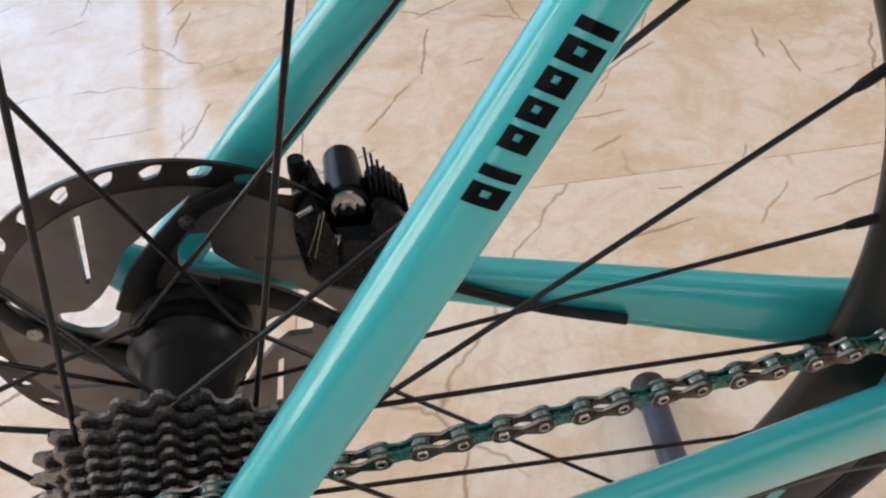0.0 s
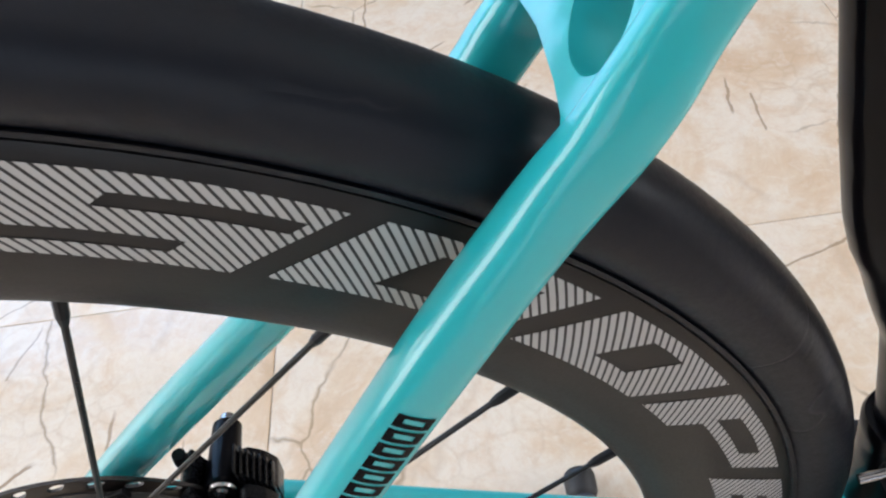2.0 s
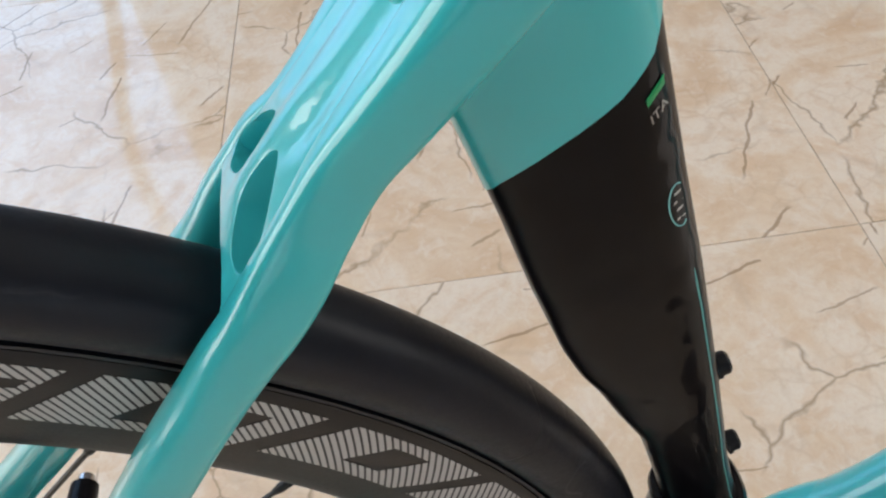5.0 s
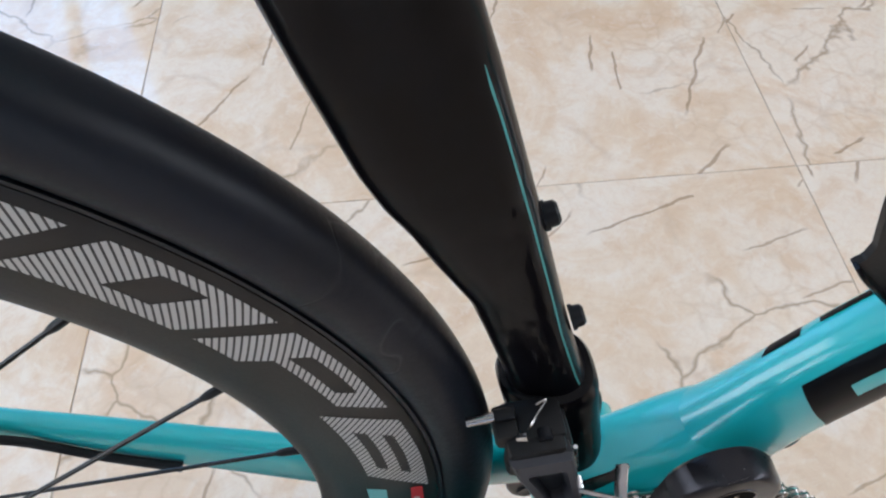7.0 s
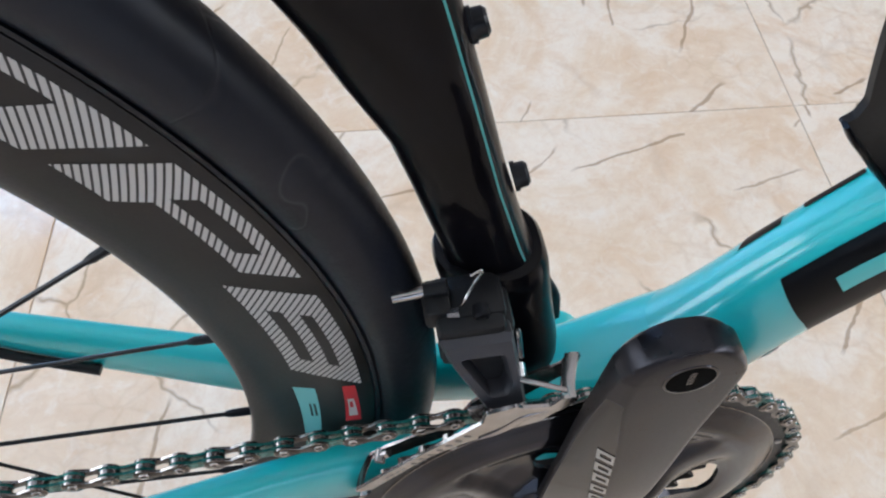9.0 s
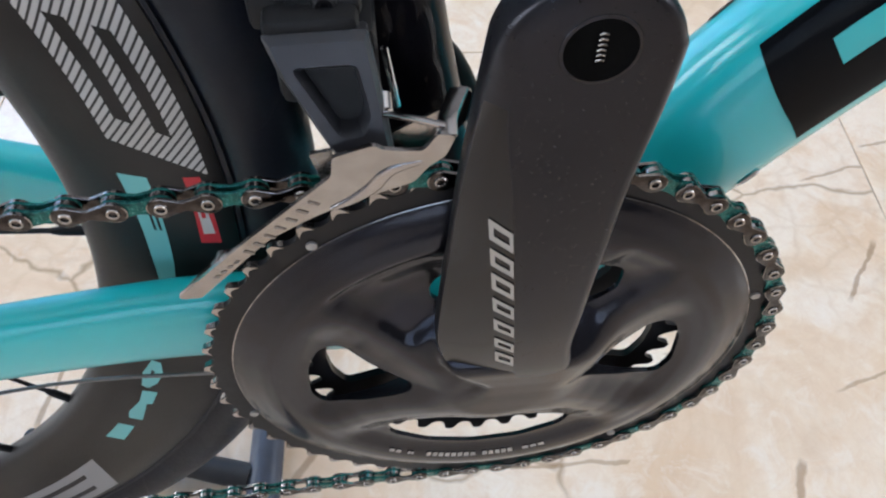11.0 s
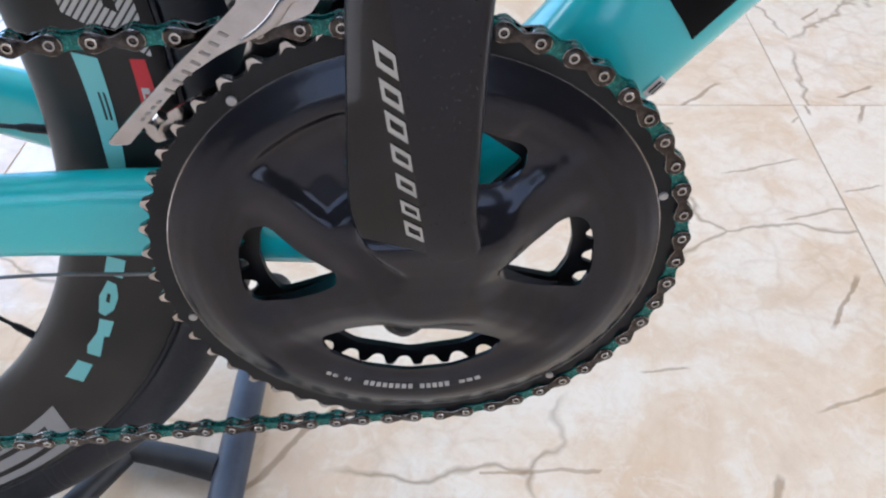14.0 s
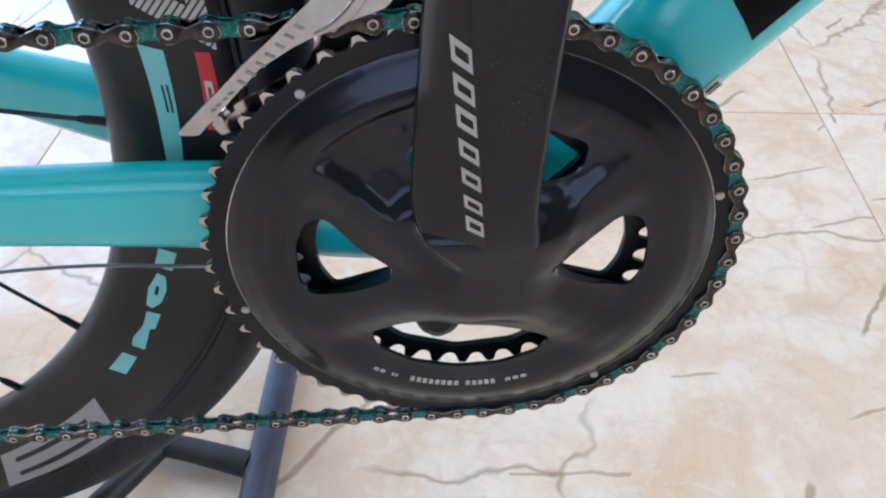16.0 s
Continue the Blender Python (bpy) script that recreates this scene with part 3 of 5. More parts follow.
DY = 0.0046           # the stays' own middle plane lies this far to the disc side
JOIN = ((-0.0480, -0.0073, 0.0271, 0.0081, 0.0090, 2.5), (-0.0327, -0.0070, 0.0256, 0.0070, 0.0093, 2.7), (-0.0200, -0.0073, 0.0244, 0.0059, 0.0095, 3.0), (-0.0080, -0.0072, 0.0219, 0.0048, 0.0097, 3.3),
        (0.0060, -0.0069, 0.0175, 0.0044, 0.0089, 3.5), (0.0220, -0.0061, 0.0143, 0.0055, 0.0086, 3.5), (0.0400, -0.0060, 0.0146, 0.0070, 0.0090, 3.5),
        (0.0600, -0.0058, 0.0145, 0.0086, 0.0094, 3.5), (0.0950, -0.0065, 0.0116, 0.0106, 0.0114, 3.5), (0.1400, -0.0079, 0.0094, 0.0111, 0.0149, 3.5))
for s in (-1, 1):
    stay = [(-0.412, s * 0.0775, 0.066, 0.0075, 0.0095, 2.4), (-0.395, s * 0.0750, 0.087, 0.0075, 0.0098, 2.4), (-0.34, s * 0.0625, 0.154, 0.0078, 0.0098, 2.4),
            (-0.2704, s * 0.0447, 0.2413, 0.0080, 0.0090, 2.4), (-0.2206, s * 0.0325, 0.3045, 0.0082, 0.0092, 2.5)]
    if s > 0:     # the disc side runs a little further back at its foot
        stay = [(v[0] - 0.77 * e, v[1], v[2] + 0.64 * e, v[3], v[4] * w, v[5]) for v, e, w in zip(stay, (0.0106, 0.0106, 0.0081, 0.0026, 0.0005), (1.18, 1.18, 1.17, 1.12, 1.04))]
    for (u, off, y, hw, hh, e), far in zip(JOIN, (0.3, 0.6, 0.8, 1, 1, 1, 1, 1, 1, 1)):
        stay.append(on_web(u, off, -y if s < 0 else y + 2 * DY * far, hw, hh, e))
    if s < 0:
        near_stay = stay
    part("seat_stay", tube(stay, 40, 8, 2.5), MINT, frame_set)
    cs = [(-0.405, s * 0.0790, 0.068, 0.0075, 0.0095), (-0.35, s * 0.0745, 0.060, 0.0075, 0.0098), (-0.28, s * 0.0610, 0.047, 0.0078, 0.0125), (-0.20, s * 0.0440, 0.031, 0.0085, 0.0165),
          (-0.12, s * 0.0275, 0.0155, 0.0095, 0.0205), (-0.06, s * 0.0230, 0.006, 0.010, 0.023), (-0.012, s * 0.0215, 0.0, 0.010, 0.024)]
    part("chain_stay", tube(cs, 28, 8, 2.6), MINT, frame_set)

# the pierced bridge between the stays: a thick arched web with two slanted openings right through it
hole_r = [(-0.0128, 0.0108), (-0.0085, 0.0052), (-0.0030, 0.0034), (0.0030, 0.0034), (0.0085, 0.0044), (0.0112, 0.0066), (0.0095, 0.0100), (0.0055, 0.0145), (0.0014, 0.0185),
          (-0.0030, 0.0215), (-0.0080, 0.0238), (-0.0115, 0.0238), (-0.0146, 0.0210), (-0.0150, 0.0160)]
web = [(-0.0245, -0.0290), (-0.0222, -0.0240), (-0.0200, -0.016), (-0.0185, -0.007), (-0.0178, 0), (-0.0185, 0.007), (-0.0200, 0.016), (-0.0222, 0.0240), (-0.0245, 0.0290),
       (-0.008, 0.0262), (0.006, 0.0212), (0.022, 0.0170), (0.040, 0.0160), (0.075, 0.0130), (0.110, 0.0090), (0.110, -0.0090), (0.075, -0.0130), (0.040, -0.0160), (0.022, -0.0170), (0.006, -0.0212), (-0.008, -0.0262)]


def web_at(p, off):
    """u along the stays, y across; the face is hollowed beside a low middle ridge."""
    u, y = p
    side = min(1.0, abs(y) / 0.021)
    rise = 0.0016 + 0.0022 * (1 - side ** 2) + 0.0012 * math.exp(-(y / 0.0040) ** 2) * smooth01(-0.020, -0.004, u) * smooth01(0.040, 0.012, u)
    rise -= 0.0014 * math.exp(-((abs(y) - 0.0095) / 0.0035) ** 2) * smooth01(0.010, 0.022, u)
    return WEB0 + WEBU * u + Vector((0, y + DY, 0)) + WEBN * (rise - off)


bm = bmesh.new()
face_with_holes(bm, web, [rounded(hole_r, 0.003, 3), rounded([(u, -y) for u, y in hole_r], 0.003, 3)], lambda p: web_at(p, 0.0), lambda p: web_at(p, 0.0165), grid=0.0032)
bmesh.ops.remove_doubles(bm, verts=bm.verts, dist=1e-5)
bmesh.ops.recalc_face_normals(bm, faces=bm.faces)
bmesh.ops.bevel(bm, geom=[e for e in bm.edges if len(e.link_faces) == 2 and e.calc_face_angle() > 1.0], offset=0.0022, segments=4, affect="EDGES", profile=0.5, clamp_overlap=True)
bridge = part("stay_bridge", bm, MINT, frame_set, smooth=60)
bridge.data.materials.append(MINT_NO_COAT)
for f in bridge.data.polygons:          # uncoated rough mint in the two openings, so no window glints show
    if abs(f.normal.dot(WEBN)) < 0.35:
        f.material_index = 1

# seat tube: aero section, with the tyre cut-out at its back
lead = curve_of([(0.06, -0.004), (0.10, -0.0105), (0.139, -0.0185), (0.157, -0.0245), (0.189, -0.033), (0.216, -0.0390), (0.253, -0.0475), (0.300, -0.0590), (0.329, -0.0670), (0.356, -0.0740), (0.39, -0.0820), (0.50, -0.108)])
trail = curve_of([(0.06, -0.046), (0.10, -0.0495), (0.150, -0.0548), (0.189, -0.0648), (0.211, -0.0709), (0.235, -0.0826), (0.252, -0.0901), (0.266, -0.0976), (0.281, -0.1032), (0.319, -0.1140), (0.353, -0.1225), (0.378, -0.1294), (0.50, -0.165)])
halfw = curve_of([(0.06, 0.0185), (0.12, 0.0165), (0.16, 0.0145), (0.25, 0.0135), (0.37, 0.0135), (0.50, 0.015)])
seam = curve_of([(0, -0.0075), (0.1, -0.0008), (0.2, 0.0034), (0.38, 0.0100), (0.72, 0.0212), (0.88, 0.0284), (1, 0.040)])


def seat_section(z, shear, grow=0.0, n=40):
    a, b, w = lead(z) + grow, trail(z) - grow, halfw(z) + grow
    c, h = (a + b) / 2, (a - b) / 2
    ring = []
    for k in range(n):
        cx, cy = sup(2 * math.pi * k / n, 2.7)
        x = c + h * cx
        y = w * cy * (0.80 + 0.20 * min(1.0, (x - b) / (0.55 * (a - b))))
        u = (x - b) / (a - b)
        dz = shear * seam(u)
        ring.append((x + dz * -0.24, y, z + dz))
    return ring


def shear_at(z):
    return min(1.0, max(0.0, (z - 0.27) / 0.095))


bm = bmesh.new()
loft(bm, [seat_section(z, shear_at(z)) for z in np.linspace(0.07, 0.365, 60)])
part("seat_tube", bm, GLOSS_BLACK, frame_set, "gloss black lower seat tube with tyre cut-out")
bm = bmesh.new()
loft(bm, [seat_section(z, 1.0, 0.0004) for z in np.linspace(0.3652, 0.47, 24)])
part("seat_tube_top", bm, MINT, frame_set)
# raised collar round the foot of the seat tube
bm = bmesh.new()
loft(bm, [seat_section(z, 0, g) for z, g in ((0.074, 0.0008), (0.084, 0.0016), (0.118, 0.0022), (0.138, 0.0036), (0.1445, 0.0040), (0.1475, 0.0030), (0.1485, 0.0006))])
part("seat_tube_collar", bm, GLOSS_BLACK, frame_set)
# thin mint pinstripe on the seat tube's flank
bm = bmesh.new()
strip = []
for z in np.linspace(0.150, 0.318, 40):
    a, b, w = lead(z), trail(z), halfw(z)
    x = a - 0.0042
    u = (x - (a + b) / 2) / ((a - b) / 2)
    y = -w * (1 - abs(u) ** 2.7) ** (1 / 2.7) - 0.00025
    strip.append((bm.verts.new((x - 0.0004, y - 0.0002, z)), bm.verts.new((x + 0.0003, y + 0.0002, z))))
for p, q in zip(strip, strip[1:]):
    bm.faces.new((p[0], p[1], q[1], q[0]))
part("pinstripe", bm, PINSTRIPE, frame_set)

# down tube and bottom bracket shell
# rows along its line: metres from the bracket, height above and below the line, half width
JD, JN = Vector((0.716, 0, 0.698)), Vector((-0.698, 0, 0.716))
DT0 = Vector((0.05, 0, 0.0385))
DT_ROWS = [(-0.084, 0.0255, 0.0212, 0.0290), (-0.044, 0.0260, 0.0250, 0.0282), (-0.010, 0.0262, 0.0257, 0.0268), (0.010, 0.0270, 0.0262, 0.0242), (0.030, 0.0286, 0.0262, 0.0216), (0.050, 0.0316, 0.0256, 0.0198), (0.070, 0.0344, 0.0245, 0.0190),
           (0.100, 0.0362, 0.0225, 0.0192), (0.150, 0.0357, 0.0214, 0.0198), (0.220, 0.0340, 0.0204, 0.0201), (0.460, 0.0325, 0.0190, 0.0203)]
bm = bmesh.new()
tube([(*(DT0 + JD * s_ + JN * ((t_ - b_) / 2)), w_, (t_ + b_) / 2) for s_, t_, b_, w_ in DT_ROWS], 40, 8, 2.5, bm=bm)
part("down_tube", bm, MINT, frame_set)
fillet = []
for s_, top, hh, hw in ((-0.062, 0.074, 0.012, 0.016), (-0.048, 0.0575, 0.013, 0.019), (-0.034, 0.0455, 0.016, 0.0222), (-0.020, 0.0368, 0.019, 0.0245), (-0.006, 0.0308, 0.0210, 0.0256),
                        (0.008, 0.0276, 0.0225, 0.0248), (0.022, 0.0262, 0.0235, 0.0222), (0.036, 0.0255, 0.0230, 0.0195), (0.050, 0.0245, 0.0220, 0.0170)):
    p = Vector((0.05, 0, 0.0385)) + JD * s_ + JN * (top - hh)
    fillet.append((p.x, 0, p.z, hw, hh))
bm = tube(fillet, 36, 8, 2.5)
part("tube_junction", bm, MINT, frame_set)
bm = turned([(0.0225, -0.043), (0.0245, -0.0415), (0.0245, 0.0415), (0.0225, 0.043)], 48)
part("bottom_bracket_shell", bm, MINT, frame_set)
bm = turned([(0.0205, -0.0475), (0.0215, -0.046), (0.0215, -0.0432), (0.0205, -0.0428)], 40)
part("bottom_bracket_cup", bm, BLACK_METAL, frame_set)

# bottle bolts on the seat tube's front
for z, x in ((0.1824, -0.0305), (0.246, -0.0462)):
    d = Vector((0.97, 0, 0.24))
    p = Vector((x, 0, z))
    bm = bmesh.new()
    rod(p, p + d * 0.0016, 0.0052, 20, bm)
    rod(p + d * 0.0014, p + d * 0.0046, 0.0045, 20, bm, 0.0043)
    rod(p + d * 0.0045, p + d * 0.0056, 0.0043, 20, bm, 0.0032)
    part("bottle_bolt", bm, BLACK_METAL, frame_set)

# ---- rear wheel
rear_wheel = new("rear_wheel")
rear_wheel.parent = bicycle
tagged(rear_wheel, "deep black carbon rear wheel with hatched grey print")
WC = (AX, 0, AZ)
rim_half = curve_of([(0.2610, 0.0), (0.2613, 0.0024), (0.2626, 0.0046), (0.2655, 0.0068), (0.272, 0.0096), (0.282, 0.0117), (0.295, 0.0131), (0.306, 0.0136), (0.3150, 0.0134), (0.3178, 0.0124)])
prof = [(r, -rim_half(r)) for r in (0.3178, 0.3150, 0.306, 0.300, 0.295, 0.288, 0.282, 0.276, 0.272, 0.268, 0.2655, 0.264, 0.2626, 0.2618, 0.2613, 0.2610)]
prof = prof + [(r, -y) for r, y in prof[-2::-1]]
part("rim", turned(prof, 192, WC, closed=True), CARBON, rear_wheel)
ty = []
for k in range(25):
    a = radians(-133 + 266 * k / 24)
    ty.append((0.3312 + 0.0162 * math.cos(a), -0.0156 * math.sin(a)))
ty = [(0.3172, 0.0108)] + ty[::-1] + [(0.3172, -0.0108)]
tyre = turned(ty, 192, WC, closed=True)
for v in tyre.verts:          # flattened where it bears on the floor
    v.co.z = max(v.co.z, -H)
part("tyre", tyre, RUBBER, rear_wheel)
# the bead line where tyre meets rim
for s in (-1, 1):
    part("bead", turned([(0.3174, s * 0.0112), (0.3188, s * 0.0128), (0.3204, s * 0.0130), (0.3200, s * 0.0112)], 160, WC, closed=True), RUBBER, rear_wheel)

hub = turned([(0.0085, -0.060), (0.0155, -0.058), (0.0155, -0.0235), (0.0205, -0.0205), (0.0215, -0.0175), (0.0200, -0.0155), (0.0180, -0.0125), (0.0170, -0.002), (0.0170, 0.014), (0.0180, 0.020), (0.0225, 0.0245), (0.0235, 0.0280), (0.0222, 0.0315), (0.0195, 0.034), (0.0185, 0.050), (0.0095, 0.053), (0.0095, 0.068)], 48, WC)
part("hub", hub, BLACK_METAL, rear_wheel)


def wheel_point(deg, r, y):
    return (AX + r * math.cos(radians(deg)), y, AZ + r * math.sin(radians(deg)))


for k in range(24):
    a = 7.6 + 15 * k + {3: 0.5, 4: 0.75, 5: 1.3, 6: 2.3}.get(k, 0.0)
    kind = k % 3
    if kind == 0:
        end = wheel_point(a + (80 if (k // 3) % 2 else -80), 0.0245, 0.0283)
    elif kind == 1:
        end = wheel_point(a - 55, 0.0255, -0.0238)
    else:
        end = wheel_point(a + 70, 0.0310, -0.0285)
    top = wheel_point(a, 0.2622, 0)
    d = Vector(end) - Vector(top)
    bm = bmesh.new()
    rod(top, end, 0.00105, 8, bm)
    spoke = part("spoke", bm, SPOKE, rear_wheel)
    bm = bmesh.new()
    u = d.normalized()
    rod(Vector(top) - u * 0.002, Vector(top) + u * 0.0095, 0.0021, 10, bm, 0.0019)
    rod(Vector(top) + u * 0.0095, Vector(top) + u * 0.0125, 0.0019, 10, bm, 0.0013)
    part("nipple", bm, BLACK_METAL, rear_wheel)

# brake rotor
rotor = new("brake_rotor")
rotor.parent = bicycle
tagged(rotor, "dark steel disc brake rotor with grey cooling fins")
YR = 0.047


def ring_outline(r, n=120, start=0.0):
    return [(AX + r * math.cos(2 * math.pi * k / n + start), AZ + r * math.sin(2 * math.pi * k / n + start)) for k in range(n)]


def on_rotor(rows_):
    return [(AX + r * math.cos(radians(a)), AZ + r * math.sin(radians(a))) for a, r in rows_]


holes = [rounded(on_rotor([(12 * k + 3.2, 0.0772), (12 * k - 0.4, 0.0797), (12 * k - 3.4, 0.0797), (12 * k - 1.7, 0.0752), (12 * k + 2.8, 0.0734)]), 0.0014, 3) for k in range(30)]
bm = bmesh.new()
face_with_holes(bm, ring_outline(0.0812), holes + [ring_outline(0.0695, 90)], lambda p: (p[0], YR - 0.0009, p[1]), lambda p: (p[0], YR + 0.0009, p[1]))
part("brake_track", bm, ROTOR_TRACK, rotor)
# finned inner ring: four curved openings beside the arms, slots between
fins = []
for k in range(4):
    a0 = 90 * k
    fins.append(rounded(on_rotor([(a0 + q, r) for q, r in ((74, 0.0680), (83.6, 0.0572), (93, 0.0508), (105, 0.0461), (122.9, 0.0379), (138.6, 0.0368), (153, 0.0405), (157, 0.0500), (165, 0.0490), (171, 0.0417),
                                                           (172, 0.034), (165, 0.0285), (144, 0.0275), (117, 0.0335), (101, 0.0405), (91, 0.0464), (81, 0.0550))]), 0.0015, 2))
    fins.append(rounded(on_rotor([(a0 + q, r) for q, r in ((72.5, 0.0585), (68.2, 0.0600), (62.3, 0.0670), (64.0, 0.0678), (67.5, 0.0660))]), 0.0010, 2))
    fins.append(on_rotor([(a0 + q, r) for q, r in ((110.2, 0.0678), (107.6, 0.0674), (130.8, 0.0430), (134.2, 0.0440))]))
bm = bmesh.new()
face_with_holes(bm, ring_outline(0.0705, 100), fins + [ring_outline(0.0205, 48)], lambda p: (p[0], YR - 0.0016, p[1]), lambda p: (p[0], YR + 0.0016, p[1]))
part("cooling_fin_ring", bm, ROTOR_FIN, rotor)
for k in range(4):
    a0 = 90 * k
    arm_line = [wheel_point(a0 + q, r, YR - 0.003) for q, r in ((62, 0.0735), (72, 0.0630), (80, 0.0525), (104, 0.0345), (140, 0.0235))]
    part("spider_arm", tube([(*p, 0.0016, w) for p, w in zip(arm_line, (0.0034, 0.0036, 0.0040, 0.0052, 0.0070))], 12, 5, 3.0), BLACK_PLASTIC, rotor)
    part("rivet", turned([(0.0010, -0.0012), (0.0030, -0.0010), (0.0032, 0.0)], 18, (*wheel_point(a0 + 75, 0.0575, YR - 0.0052),)), COG_STEEL, rotor)
part("lockring", turned([(0.0150, -0.0085), (0.0225, -0.0075), (0.0240, -0.003), (0.0235, 0.004)], 40, (AX, YR - 0.001, AZ)), BLACK_PLASTIC, rotor)

# cassette
cassette = new("cassette")
cassette.parent = bicycle
tagged(cassette, "oily grey steel eleven-speed cassette")
COGS = [23, 21, 19, 18, 17, 16, 15, 14, 13, 12, 11]
Y_COG = [-0.0255 - 0.00325 * i for i in range(11)]
for i, (n, y) in enumerate(zip(COGS, Y_COG)):
    rp = 0.0127 / 2 / math.sin(math.pi / n)
    part("sprocket", gear(n, max(0.0165, rp - 0.0105), 0.0017, y, 0.0019, 90.0, (AX, AZ), depth=0.85), COG_STEEL, cassette, smooth=25)
part("carrier", turned([(0.0168, -0.061), (0.0185, -0.058), (0.0185, -0.035), (0.028, -0.033), (0.030, -0.0235), (0.0168, -0.0225)], 48, WC), BLACK_METAL, cassette)

# ---- chain
chain = new("chain")
chain.parent = bicycle
tagged(chain, "lightly oiled steel bicycle chain")
PITCH, TEETH = 0.0127, 52
RP = PITCH / 2 / math.sin(math.pi / TEETH)
STEP = 360 / TEETH
PHASE = 73.11
YB = -0.0472                          # plane of the large ring
REAR = 8
RC = 0.0127 / 2 / math.sin(math.pi / COGS[REAR])
pins = []                             # x, z in order: from the lower run, round the ring, along the top, round the sprocket
ring_pins = [(RP * math.cos(radians(PHASE + STEP * j)), RP * math.sin(radians(PHASE + STEP * j))) for j in range(-23, 3)]
p = Vector(ring_pins[0])
low = []
for i in range(24):
    p = p + Vector((-1, -0.012 - 0.0003 * i)).normalized() * PITCH
    low.append((p.x, p.y))
pins = low[::-1] + ring_pins
target = Vector((AX, AZ + RC))
p = Vector(pins[-1])
while (p - target).length > PITCH * 1.02:
    p = p + (target - p).normalized() * PITCH
    pins.append((p.x, p.y))
a = math.degrees(math.atan2(p.y - AZ, p.x - AX))
for i in range(8):
    a += 360 / COGS[REAR]
    pins.append((AX + RC * math.cos(radians(a)), AZ + RC * math.sin(radians(a))))


def chain_y(x):
    return YB + (Y_COG[REAR] - YB) * min(1.0, max(0.0, -x / -AX if AX > 0 else x / AX))


def plate(bm, y, t, waist, r):
    """A figure-eight side plate from (0, 0) to (PITCH, 0)."""
    pts = []
    for k in range(15):
        b = radians(58 + 244 * k / 14)
        pts.append((r * math.cos(b), r * math.sin(b)))
    pts.append((PITCH / 2, -waist))
    for k in range(15):
        b = radians(-122 + 244 * k / 14)
        pts.append((PITCH + r * math.cos(b), r * math.sin(b)))
    pts.append((PITCH / 2, waist))
    c0 = [bm.verts.new((x, y - t / 2, z)) for x, z in pts]
    e = 0.00025
    q = [(x + (e if x < 0 else -e if x > PITCH else 0), z * 0.94) for x, z in pts]
    f0 = [bm.verts.new((x, y - t / 2 - 0.00012, z)) for x, z in q]
    c1 = [bm.verts.new((x, y + t / 2, z)) for x, z in pts]
    n = len(pts)
    bm.faces.new(f0)
    bm.faces.new(c1[::-1])
    for i in range(n):
        bm.faces.new((c0[i], c0[(i + 1) % n], f0[(i + 1) % n], f0[i]))
        bm.faces.new((c1[i], c1[(i + 1) % n], c0[(i + 1) % n], c0[i]))


bm_out, bm_pin, bm_in = bmesh.new(), bmesh.new(), bmesh.new()
for s in (-1, 1):
    plate(bm_out, s * 0.00225, 0.0009, 0.0016, 0.0038)
    plate(bm_in, s * 0.00130, 0.0008, 0.0024, 0.0039)


def mesh_of(name, bm, mat, smooth=35):
    ob = part(name, bm, mat, chain, smooth=smooth)
    me = ob.data
    bpy.data.objects.remove(ob)
    return me


def pin_mesh(x):
    prof = [(0.0011, -0.0024), (0.0011, -0.00315), (0.0012, -0.0033), (0.0018, -0.0033), (0.0020, -0.0030), (0.0020, 0.0030), (0.0012, 0.0031)]
    turned(prof, 14, (x, 0, 0), bm_pin)


for x in (0, PITCH):
    pin_mesh(x)
bm_roll = bmesh.new()
for x in (0, PITCH):
    turned([(0.0030, -0.0012), (0.0038, -0.0010), (0.0038, 0.0010), (0.0030, 0.0012)], 16, (x, 0, 0), bm_roll)
ME_OUT, ME_IN, ME_PIN, ME_ROLL = mesh_of("outer_link", bm_out, DARK_STEEL), mesh_of("inner_link", bm_in, MINT_LINK), mesh_of("pin", bm_pin, STEEL), mesh_of("roller", bm_roll, STEEL)
ME_OUT.materials.append(STEEL)
for f in ME_OUT.polygons:          # bright worn edges of the outer plates
    if abs(f.normal.y) < 0.92:
        f.material_index = 1
for i in range(len(pins) - 1):
    (xa, za), (xb, zb) = pins[i], pins[i + 1]
    ya, yb = chain_y(xa), chain_y(xb)
    ux = Vector((xb - xa, yb - ya, zb - za)).normalized()
    uy = (Vector((0, 1, 0)) - ux * ux.y).normalized()
    m = Matrix((ux, uy, ux.cross(uy))).transposed().to_4x4()
    m.translation = (xa, ya, za)
    outer = i % 2 == 0
    link = new("outer_link" if outer else "inner_link", ME_OUT if outer else ME_IN)
    link.parent = chain
    link.matrix_basis = m
    for nm, me in ((("pin", ME_PIN),) if outer else (("roller", ME_ROLL),)):
        o = new(nm, me)
        o.parent = link

# ---- crankset
crankset = new("crankset")
crankset.parent = bicycle
tagged(crankset, "satin black double chainset with hollow arms")
large_ring = part("large_chainring", gear(TEETH, 0.0800, 0.0021, YB, 0.0020, PHASE, (0, 0), depth=0.55), BLACK_METAL, crankset, "black ring with worn silver tooth tips", smooth=25)
large_ring.data.materials.append(STEEL)
for f in large_ring.data.polygons:
    if math.hypot(f.center.x, f.center.z) > RP - 0.0008 and abs(f.normal.y) < 0.5:
        f.material_index = 1
